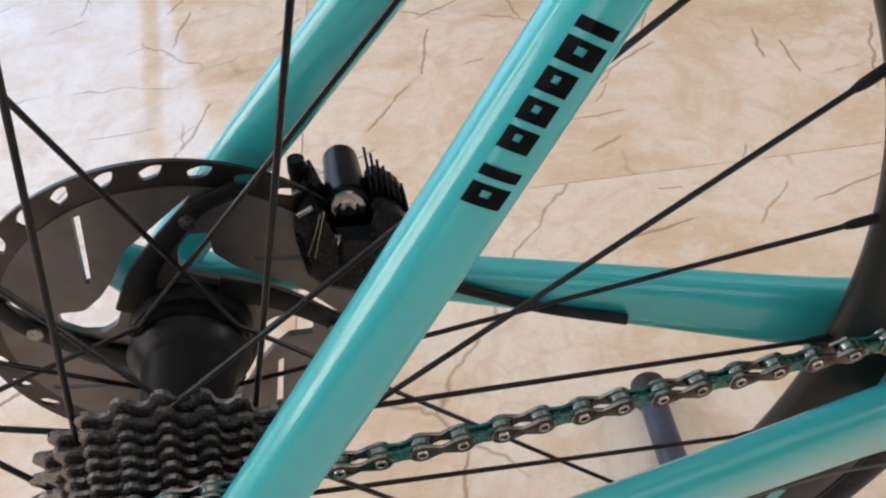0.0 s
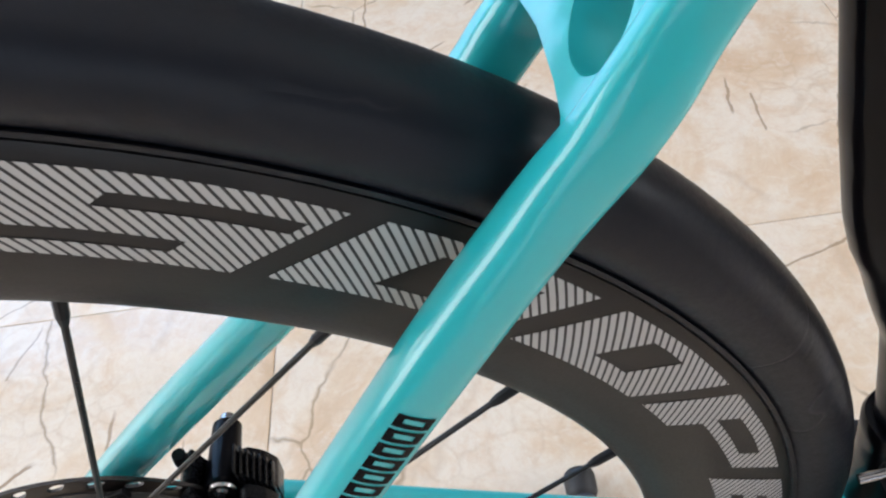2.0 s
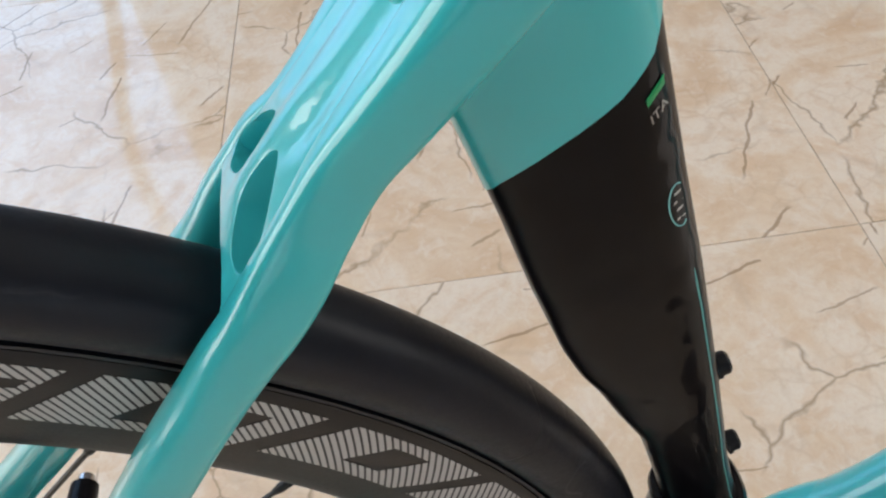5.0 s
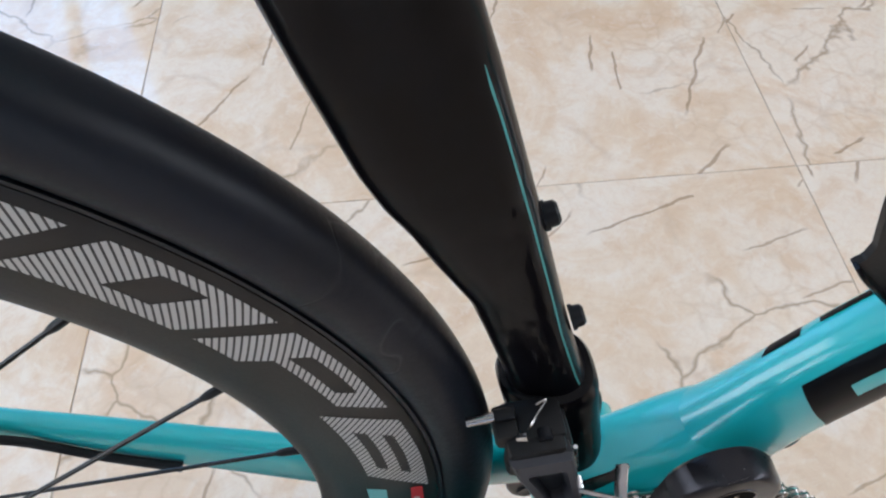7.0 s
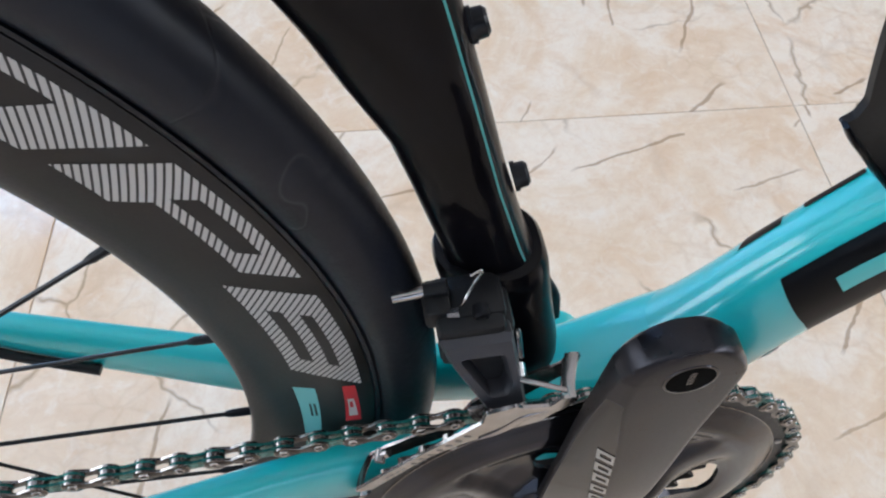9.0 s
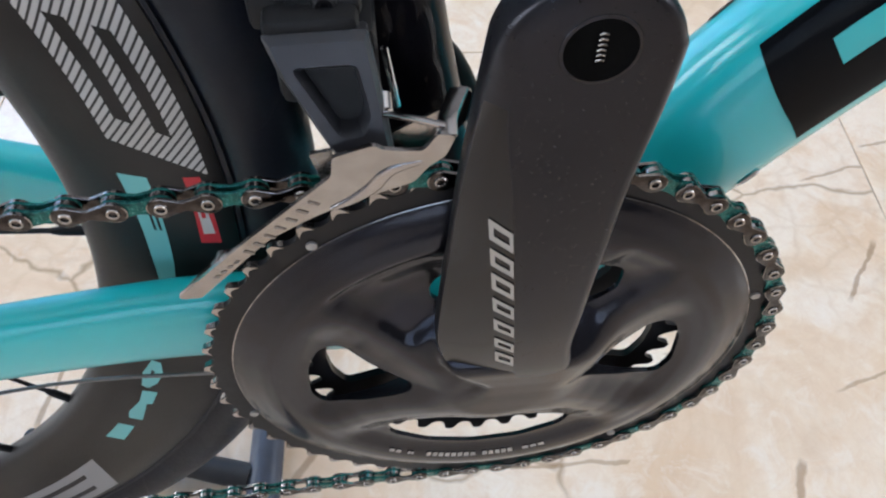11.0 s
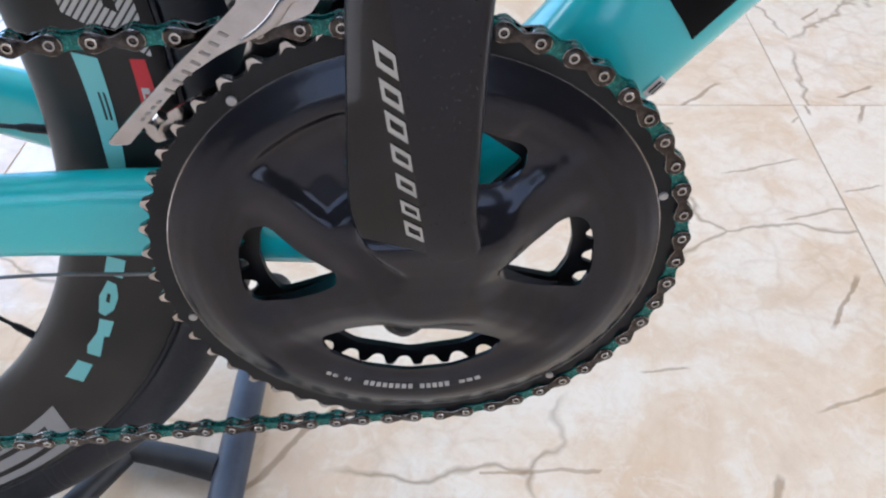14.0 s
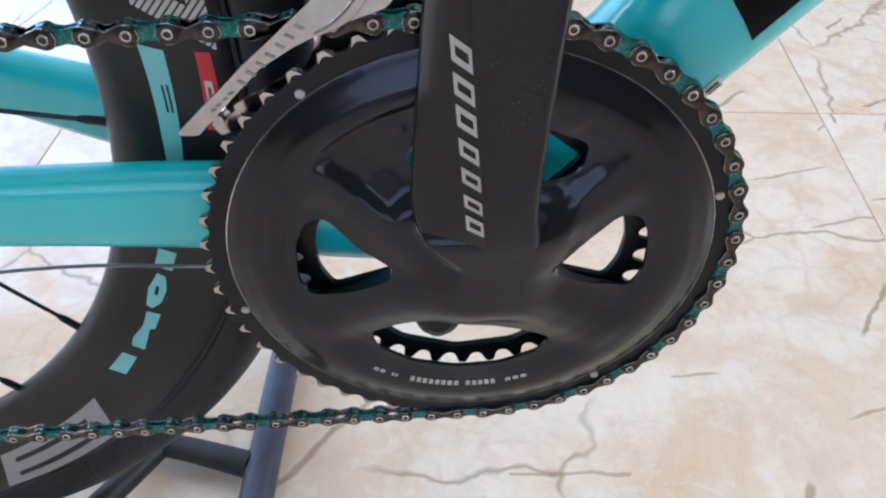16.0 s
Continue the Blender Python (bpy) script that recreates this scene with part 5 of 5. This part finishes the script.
# bent wire spring between the pads, its screw and pin
for line in (((-0.3443, 0.0345, 0.1261), (-0.3478, 0.0340, 0.1173), (-0.3522, 0.0345, 0.1075)), ((-0.3427, 0.0345, 0.1271), (-0.3471, 0.0340, 0.1143), (-0.3498, 0.0345, 0.1057))):
    part("pad_spring", tube([(*q, 0.0004, 0.0004) for q in line], 8, 5), SILVER, caliper)
bm = bmesh.new()
rod((-0.3395, 0.0330, 0.1160), (-0.3406, 0.0330, 0.1125), 0.0012, 10, bm)
part("pad_screw", bm, SILVER, caliper)
bm = bmesh.new()
rod((-0.3520, 0.0360, 0.1262), (-0.3462, 0.0365, 0.1283), 0.0011, 10, bm)
part("pad_pin", bm, SILVER, caliper)
for k in range(7):
    bm = bmesh.new()
    x_, top = -0.3250 + 0.0020 * k, 0.1335 - 0.0034 * k
    box(bm, x_, x_ + 0.0011, 0.046, 0.060, 0.098, top, 0.0003)
    part("cooling_fin", bm, CALIPER_BLACK, caliper)
part("brake_hose", tube([(-0.322, 0.050, 0.074, 0.0026, 0.0026), (-0.300, 0.0535, 0.058, 0.0026, 0.0026), (-0.260, 0.0455, 0.0405, 0.0026, 0.0026), (-0.2215, 0.0370, 0.0305, 0.0028, 0.0028)], 12, 6), BLACK_PLASTIC, caliper)
bm = bmesh.new()
tube([(-0.43, 0.058, 0.105, 0.004, 0.010), (-0.405, 0.060, 0.075, 0.005, 0.017), (-0.37, 0.064, 0.066, 0.005, 0.012)], 18, 5, 2.6, bm=bm)
part("dropout", bm, MINT, frame_set)

# ---------------------------------------------------------------- printed marks
def mark(name, bm, mat, parent, label=""):
    return part(name, bm, mat, parent, label, smooth=60)


def rim_print(poly, mat, holes=(), name="print_shape", lift=0.00022, label=""):
    """A shape on the rim's drive side. poly: rows of degrees about the axle, radius."""
    k = 0.30
    flat = lambda q: [(-radians(a) * k, r) for a, r in q]

    def dense(q):
        out = []
        for i in range(len(q)):
            p, e = Vector(q[i]), Vector(q[(i + 1) % len(q)])
            n = max(1, int((e - p).length / 0.004))
            out += [tuple(p.lerp(e, j / n)) for j in range(n)]
        return out
    vs, fs = triangulated(dense(flat(poly)), [dense(flat(h)) for h in holes], 0.006)
    bm = bmesh.new()
    uv = bm.loops.layers.uv.new("print")
    verts = []
    for v in vs:
        a = -v.x / k
        verts.append(bm.verts.new((AX + v.y * math.cos(a), -rim_half(v.y) - lift, AZ + v.y * math.sin(a))))
    for f in fs:
        face = bm.faces.new([verts[i] for i in f])
        for lp, i in zip(face.loops, f):
            lp[uv].uv = (vs[i].x, vs[i].y)
    return mark(name, bm, mat, rear_wheel, label)


# the wheel's name as five plain slanted hatched blocks with slots
def block(lo, hi, slots, label="", mat=HATCH, step=None):
    """lo, hi: degrees of the block's ends at its inner edge; the ends lean with the radius; step: a corner cut away."""
    lean = lambda r: -3.7 * (r - 0.2880) / 0.0255
    quad = lambda a, b, r0, r1: [(a + lean(r0), r0), (a + lean(r1), r1), ((a + b) / 2 + lean(r1), r1 + 0.0002), (b + lean(r1), r1 - 0.0003), (b + lean(r0), r0 - 0.0003), ((a + b) / 2 + lean(r0), r0)]
    outline = quad(hi, lo, 0.2880, 0.3138)
    if step:
        a, f = step
        outline = outline[:4] + [(lo + lean(f), f), (a + lean(f), f + 0.0002), (a + lean(0.2878), 0.2878), ((hi + a) / 2 + lean(0.2880), 0.2880)]
    rim_print(outline, mat, [quad(*q) for q in slots], label=label)


block(60.5, 73.6, [(72.4, 63.9, 0.2926, 0.2968), (68.7, 61.1, 0.3042, 0.3084)], "hatched grey print")
block(47.0, 58.9, [(54.9, 49.0, 0.2935, 0.3082)])
block(33.8, 45.0, [(40.8, 37.6, 0.2952, 0.3092)])
block(20.0, 32.2, [(28.6, 22.6, 0.3022, 0.3090)], step=(28.2, 0.2975))
block(4.6, 17.7, [(14.6, 7.0, 0.2938, 0.2984), (14.6, 7.0, 0.3036, 0.3076)])
rim_print([(0.85, 0.3052), (0.75, 0.3106), (-5.6, 0.3117), (-5.6, 0.3045)], PRINT_RED, label="small red printed tag")
rim_print([(-1.4, 0.3062), (-1.45, 0.3090), (-4.6, 0.3102), (-4.6, 0.3062)], PRINT_WHITE, lift=0.0004, holes=[[(-1.9, 0.3070), (-1.95, 0.3083), (-3.0, 0.3085), (-3.0, 0.3070)]])
rim_print([(1.5, 0.2848), (1.0, 0.2938), (-8.3, 0.2932), (-11.6, 0.2925), (-11.8, 0.2870), (-7.0, 0.2856)], PRINT_MINT, [[(-1.8, 0.2893), (-1.9, 0.2902), (-4.3, 0.2904), (-4.3, 0.2894)], [(-1.8, 0.2912), (-1.9, 0.2921), (-4.3, 0.2923), (-4.3, 0.2913)]], label="pale mint print")
for a0, a1, r0, r1 in ((-12.6, -15.5, 0.2848, 0.2925), (-16.4, -18.4, 0.2838, 0.2920), (-19.4, -21.8, 0.2830, 0.2912)):
    rim_print([(a0, r0), (a0, r1), (a1, r1 - 0.0005), (a1, r0 - 0.0005)], PRINT_MINT)
rim_print([(-22.6, 0.2845), (-22.8, 0.2885), (-24.5, 0.2905), (-26.4, 0.2900), (-27.6, 0.2870), (-27.4, 0.2838), (-25.0, 0.2822)], PRINT_MINT, [[(-24.3, 0.2855), (-24.4, 0.2870), (-25.6, 0.2874), (-25.6, 0.2856)]])
rim_print([(-28.3, 0.2850), (-28.0, 0.2916), (-30.4, 0.2921), (-30.6, 0.2898), (-33.8, 0.2925), (-34.0, 0.2862), (-32.8, 0.2845), (-30.4, 0.2862)], PRINT_MINT)
rim_print([(-35.6, 0.2838), (-35.4, 0.2912), (-38.6, 0.2920), (-39.0, 0.2832)], PRINT_MINT)
block(-62.0, -44.5, [(-47.5, -60.0, 0.2938, 0.2972), (-47.5, -60.0, 0.3046, 0.3082)], "grey print", PRINT_GREY)


def stay_point(f, around, lift=0.0002):
    """A point on the right seat stay's outside; f: way up the stay; around: across its face."""
    st = STAY_LINE
    i = min(len(st) - 2, int(f * (len(st) - 1)))
    t = f * (len(st) - 1) - i
    s = st[i] * (1 - t) + st[i + 1] * t
    tan = Vector(st[min(i + 1, len(st) - 1)][:3] - st[max(i - 1, 0)][:3]).normalized()
    u = (Vector((0, 1, 0)) - tan * tan.y).normalized()
    v = tan.cross(u)
    a = math.asin(max(-1, min(1, around / s[4])))
    cx, cy = sup(math.pi + a, s[5])
    return Vector(s[:3]) + u * (cx * (s[3] + lift)) + v * (-cy * -1 * (s[4] + lift)), v


STAY_LINE = catmull(near_stay[:10], 8)
lens_ = [0.0]
for p, q in zip(STAY_LINE, STAY_LINE[1:]):
    lens_.append(lens_[-1] + float(np.linalg.norm(q[:3] - p[:3])))


def stay_at(s, w, lift=0.0002):
    """s: metres up the stay from the axle; w: metres across its outer face."""
    f = float(np.interp(s, lens_, range(len(lens_)))) / (len(lens_) - 1)
    return stay_point(f, w, lift)[0]


def stay_print(s0, s1, w0, w1, slant=0.0, holes=(), n=4):
    bm = bmesh.new()
    out = [(s0 + slant * (w0 / 0.006), w0), (s1 + slant * (w0 / 0.006), w0), (s1 + slant * (w1 / 0.006), w1), (s0 + slant * (w1 / 0.006), w1)]
    dn = []
    for i in range(4):
        p, e = Vector(out[i]), Vector(out[(i + 1) % 4])
        k = max(1, int((e - p).length / 0.0012))
        dn += [tuple(p.lerp(e, j / k)) for j in range(k)]
    face_with_holes(bm, dn, holes, lambda p: stay_at(p[0], p[1]), grid=0.0016)
    return mark("print_bar", bm, PRINT_BLACK, frame_set)
W0, WM = -0.0050, -0.0010


# maker's name: seven plain bars; a ringed badge; eleven bars of the material's name
for i in range(7):
    s = 0.1735 + 0.00685 * i
    wide = 0.0052 if i != 1 and i != 6 else 0.0026
    tall = 0.0078 if i in (0, 1, 5, 6) else 0.0060
    eye_ = [[(s + 0.0019, W0 + tall * 0.36), (s + 0.0035, W0 + tall * 0.36), (s + 0.0037, W0 + tall * 0.60), (s + 0.0021, W0 + tall * 0.60)]]
    stay_print(s, s + wide, W0, W0 + tall, 0.0008, eye_ if wide > 0.003 else ())
ring = [(0.2320 + 0.0058 * math.cos(2 * math.pi * k / 28), WM + 0.0046 * math.sin(2 * math.pi * k / 28)) for k in range(28)]
hole = [(0.2320 + 0.0049 * math.cos(2 * math.pi * k / 28), WM + 0.0039 * math.sin(2 * math.pi * k / 28)) for k in range(28)]
bm = bmesh.new()
face_with_holes(bm, ring, [hole], lambda p: stay_at(p[0], p[1]))
mark("badge_ring", bm, PRINT_BLACK, frame_set)
bm = bmesh.new()
face_with_holes(bm, [(0.2312 + 0.0018 * math.cos(2 * math.pi * k / 14), WM - 0.0006 + 0.0012 * math.sin(2 * math.pi * k / 14)) for k in range(14)], [], lambda p: stay_at(p[0], p[1]))
mark("badge_dot", bm, PRINT_BLACK, frame_set)
for i in range(11):
    s = 0.2400 + 0.00512 * i
    stay_print(s, s + 0.0042, W0 + 0.0006, W0 + 0.0086, 0.0004, [[(s + 0.0013, W0 + 0.0026), (s + 0.0029, W0 + 0.0026), (s + 0.0029, W0 + 0.0066), (s + 0.0013, W0 + 0.0066)]])


# ---- down tube print
dt_top, dt_low, dt_half = (curve_of([(row[0], row[k]) for row in DT_ROWS]) for k in (1, 2, 3))


def dt_at(s, a, lift=0.0003):
    """s: metres along the down tube from near the bracket; a: degrees round it, 0 at the drive side, 90 on top."""
    cx, cy = sup(radians(a), 2.5)
    mid, half = (dt_top(s) - dt_low(s)) / 2, (dt_top(s) + dt_low(s)) / 2
    return DT0 + JD * s + JN * (mid + cy * (half + lift)) + Vector((0, -1, 0)) * (cx * (dt_half(s) + lift))


def dt_print(poly, mat, name="print_bar", lift=0.0003, label=""):
    """poly: rows of metres along, degrees round."""
    out = []
    for i in range(len(poly)):
        p, e = Vector(poly[i]), Vector(poly[(i + 1) % len(poly)])
        n = max(1, int(max(abs(e.x - p.x) / 0.004, abs(e.y - p.y) / 6)))
        out += [p.lerp(e, j / n) for j in range(n)]
    k = 0.0006
    bm = bmesh.new()
    face_with_holes(bm, [(p.x, p.y * k) for p in out], [], lambda p: dt_at(p[0], p[1] / k, lift), grid=0.004)
    return mark(name, bm, mat, frame_set, label)


dt_print([(0.0745, 57), (0.220, 60), (0.220, -20), (0.0655, -24)], PRINT_BLACK, lift=0.0005, label="large black printed block on the mint down tube")
dt_print([(0.0918, 27), (0.220, 29), (0.220, 8), (0.0900, 7)], MINT, lift=0.0008)
dt_print([(0.0640, 110), (0.0850, 110), (0.0870, 132), (0.0690, 132)], PRINT_BLACK, lift=0.0005)
dt_print([(0.0960, 114), (0.1220, 114), (0.1220, 128), (0.0960, 128)], PRINT_BLACK, lift=0.0005)
dt_print([(0.0400, -32), (0.0490, -32), (0.0480, -58), (0.0395, -58)], PRINT_WHITE, lift=0.0005, label="small white data label")
for k in range(3):
    dt_print([(0.0415, -36 - 8 * k), (0.0475, -36 - 8 * k), (0.0472, -40 - 8 * k), (0.0412, -40 - 8 * k)], PRINT_BLACK, lift=0.0008)

# ---- crank name: plain slanted silver bars beside the ridge
def crank_at(p):
    """Flat print coordinates: across the arm, along it."""
    z = p[1]
    xl, xm, yo, yl = (float(np.interp(z, [r[0] for r in rows], [r[i] for r in rows])) for i in (1, 2, 4, 6))
    x_ = p[0] - 0.0034 - 0.0062 * (z - 0.0305) / 0.0795
    y_ = float(np.interp(x_, (xl + 0.0006, xl * 0.5 + xm * 0.5, xm - 0.0010, xm + 0.0006), (yl, yl * 0.54 + yo * 0.46, yo + 0.0005, yo)))
    return (x_, y_ - 0.0004, z)


for i in range(7):
    z0 = 0.0290 + 0.01165 * i
    long_ = (0.92, 0.74, 0.80, 0.84, 0.96, 0.92, 1.0)[i]
    place = lambda u, v: (0.0060 * u, z0 + 0.0086 * v * long_ + 0.0036 * (1 - u))
    bm = bmesh.new()
    face_with_holes(bm, [place(0, 0), place(1, 0), place(1, 1), place(0, 1), place(0, 0.5)], [[place(0.20, 0.30), place(0.84, 0.30), place(0.84, 0.70), place(0.20, 0.70)]], crank_at)
    mark("print_figure", bm, PRINT_SILVER, crankset)
# small lettering on the ring cover, as bars
for a0, a1 in ((-125.5, -120.5), (-118.5, -116.0), (-111.5, -93.5), (-91.5, -80.5), (-77.5, -69.0)):
    n = max(2, int((a1 - a0) / 2.2))
    for k in range(n):
        b0 = a0 + (a1 - a0) * k / n
        b1 = b0 + (a1 - a0) / n * 0.72
        bm = bmesh.new()
        r0, r1 = (0.0733, 0.0752) if a0 != -111.5 and a0 != -91.5 else (0.0728, 0.0756)
        q = polar([(b0, r0), (b0, r1), (b1, r1), (b1, r0)])
        face_with_holes(bm, q, [], lambda p: (p[0], cover_y(p) - 0.0004, p[1]))
        mark("print_bar", bm, PRINT_SILVER, crankset)
# dark bars along the derailleur's outer plate
for k in range(11):
    u = (0.0030 * k if k < 4 else 0.0150 + 0.0046 * (k - 4))
    hgt, wid = (0.0011, 0.0016) if k < 4 else (0.0030, 0.0011)
    c = Vector((-0.0865 + u * 0.74, 0, 0.0785 + u * 0.67))
    t, nn = Vector((0.72, 0, 0.69)), Vector((-0.69, 0, 0.72))
    bm = bmesh.new()
    ring_ = [c - nn * hgt / 2 + t * 0.0008, c - nn * hgt / 2 + t * (wid + 0.0008), c + nn * hgt / 2 + t * wid, c + nn * hgt / 2]
    bm.faces.new([bm.verts.new((q.x, bowed((q.x, q.z), -0.0570, -0.0007)[1] - 0.0002, q.z)) for q in ring_])
    mark("print_bar", bm, PRINT_DARK, fd)


# seat tube print: a green bar, the letters ITA, a small outlined badge
def text_mesh(body, size):
    c = bpy.data.curves.new("lettering", "FONT")
    c.body, c.size = body, size
    o = bpy.data.objects.new("lettering", c)
    scene.collection.objects.link(o)
    me = bpy.data.meshes.new_from_object(o.evaluated_get(bpy.context.evaluated_depsgraph_get()))
    bpy.data.objects.remove(o)
    return me


def seat_at(z, back, lift=0.0003):
    """A point on the seat tube's drive-side flank, back metres behind its front edge."""
    a, b, w = lead(z), trail(z), halfw(z)
    x = a - back
    u = (x - (a + b) / 2) / ((a - b) / 2)
    return Vector((x, -w * max(0.0, 1 - abs(u) ** 2.7) ** (1 / 2.7) - lift, z))


me = text_mesh("ITA", 0.0040)
for v in me.vertices:          # the word climbs forwards along the flank
    x_, z_ = -0.0874 + v.co.x * 0.70 - v.co.y * 0.34, 0.3758 + v.co.x * 0.60 + v.co.y * 0.94
    v.co = seat_at(z_, lead(z_) - x_)
me.materials.append(PRINT_SILVER)
o = new("lettering", me)
o.parent = frame_set


def flank(x_, z_):
    return seat_at(z_, max(0.0004, lead(z_) - x_))


bm = bmesh.new()
face_with_holes(bm, [(-0.0896, 0.3836), (-0.0852, 0.3878), (-0.0848, 0.3850), (-0.0890, 0.3812)], [], lambda p: flank(p[0], p[1]), grid=0.001)
mark("print_bar", bm, PRINT_GREEN, frame_set)
# a small outlined badge near the front edge
BX, BZ = -0.0764, 0.3462
outer_ = [(BX + 0.0034 * math.cos(2 * math.pi * k / 36) - 0.26 * 0.0080 * math.sin(2 * math.pi * k / 36), BZ + 0.0080 * math.sin(2 * math.pi * k / 36)) for k in range(36)]
inner_ = [(BX + (x_ - BX) * 0.86, BZ + (z_ - BZ) * 0.93) for x_, z_ in outer_]
bm = bmesh.new()
face_with_holes(bm, outer_, [inner_], lambda p: flank(p[0], p[1]))
mark("badge_ring", bm, PRINT_MINT, frame_set)
for up, half in ((0.0046, 0.0011), (0.0016, 0.0016), (-0.0012, 0.0010), (-0.0046, 0.0014)):
    mid = (BX - 0.26 * up, BZ + up)
    bm = bmesh.new()
    face_with_holes(bm, [(mid[0] - half, mid[1] - 0.0005), (mid[0] + half, mid[1] - 0.0003), (mid[0] + half, mid[1] + 0.0005), (mid[0] - half, mid[1] + 0.0004)], [], lambda p: flank(p[0], p[1]))
    mark("print_bar", bm, PRINT_SILVER, frame_set)

# ---------------------------------------------------------------- bottle cage on the down tube
cage = thing("bottle_cage", (0, 0, H), "black plastic bottle cage fixed on the mint down tube", "bottle cage")
wing = [(0.0829, 0.1874), (0.0872, 0.1905), (0.0885, 0.1970), (0.0862, 0.2060), (0.0825, 0.2215), (0.0790, 0.2400), (0.0960, 0.2450), (0.1040, 0.2100), (0.1120, 0.1800), (0.1185, 0.1540), (0.1157, 0.1510), (0.0935, 0.1765)]
bm = bmesh.new()
slab(bm, rounded(wing, 0.0016), 0.0004, 0.0040)
part("cage_wing", bm, BLACK_PLASTIC, cage)
bm = tube([(0.0836, 0.0, 0.1882, 0.0022, 0.0010), (0.0880, -0.001, 0.1822, 0.0040, 0.0013), (0.0940, -0.001, 0.1756, 0.0048, 0.0014), (0.1040, 0.0, 0.1640, 0.0050, 0.0014), (0.1160, 0.0, 0.1512, 0.0050, 0.0014)], 14, 5, 2.6)
part("cage_lip", bm, GLOSS_BLACK, cage)
bm = bmesh.new()
tube([(0.116, 0.0, 0.150, 0.010, 0.004), (0.20, 0.0, 0.2185, 0.010, 0.004), (0.27, 0.0, 0.2865, 0.010, 0.004)], 16, 4, 3.0, bm=bm)
part("cage_spine", bm, BLACK_PLASTIC, cage)

# ---------------------------------------------------------------- floor stand
stand = thing("floor_stand", (0, 0, 0), "blue-grey tubular bicycle floor stand under the rear wheel", "bike stand")
zt = 0.0155
part("base_tube", tube([(-0.1215, 0.190, zt, 0.0115, 0.0115), (-0.1280, 0.120, zt, 0.0115, 0.0115), (-0.1355, 0.0, zt, 0.0115, 0.0115), (-0.146, -0.150, zt, 0.0115, 0.0115)], 24, 4, 2.0, side=(1, 0, 0)), STAND_GREY, stand)
part("end_cap", tube([(-0.1232, 0.170, zt, 0.0122, 0.0122), (-0.1228, 0.176, zt, 0.0146, 0.0146), (-0.1213, 0.192, zt, 0.0146, 0.0146), (-0.1209, 0.197, zt, 0.0115, 0.0115)], 24, 4, 2.0, side=(1, 0, 0)), STAND_BLACK, stand)
part("cross_tube", tube([(-0.143, 0.022, zt, 0.0095, 0.0095), (-0.170, 0.031, zt, 0.0090, 0.0090), (-0.20, 0.040, zt, 0.0085, 0.0085), (-0.30, 0.066, zt, 0.0085, 0.0085)], 20, 4), STAND_BLACK, stand)
part("side_tube", tube([(-0.205, 0.045, zt, 0.0085, 0.0085), (-0.232, 0.006, zt, 0.0085, 0.0085), (-0.262, -0.035, zt, 0.0085, 0.0085), (-0.31, -0.10, zt, 0.0085, 0.0085)], 20, 4), STAND_BLACK, stand)

# ---------------------------------------------------------------- floor of large polished tiles
floor = thing("floor", (0, 0, 0), "polished cream marble tile floor with brown veins", "floor", kind="structure")
bm = bmesh.new()
box(bm, X0 - 0.15, X1 + 0.15, Y0 - 0.15, Y1 + 0.15, -0.08, -0.0012)
part("grout_bed", bm, GROUT, floor, smooth=0)
TILE, GAP, TURN = 0.826, 0.0016, radians(-4.6)
bm = bmesh.new()
h = (TILE - GAP) / 2
box(bm, -h, h, -h, h, -0.009, 0.0, 0.0006)
tile0 = part("tile", bm, MARBLE, floor, smooth=0)
ex, ey = Vector((math.cos(TURN), math.sin(TURN), 0)), Vector((-math.sin(TURN), math.cos(TURN), 0))
corner = Vector((0.4190, 0.4440, 0))
for i in range(-5, 4):
    for j in range(-4, 3):
        c = corner + ex * (TILE * (i + 0.5)) + ey * (TILE * (j + 0.5))
        if not (X0 - 0.5 < c.x < X1 + 0.5 and Y0 - 0.5 < c.y < Y1 + 0.5):
            continue
        o = new("tile", tile0.data)
        o.parent = floor
        o.matrix_basis = Matrix.Translation(c) @ Matrix.Rotation(TURN, 4, "Z")
bpy.data.objects.remove(tile0)

# thin grey control cable below the chain stay
part("control_cable", tube([(-0.108, -0.0370, -0.0105, 0.0008, 0.0008), (-0.17, -0.0372, -0.0078, 0.0008, 0.0008), (-0.25, -0.050, -0.004, 0.0008, 0.0008), (-0.34, -0.072, 0.004, 0.0008, 0.0008), (-0.40, -0.079, 0.058, 0.0008, 0.0008)], 8, 5), ROTOR_FIN, bicycle)
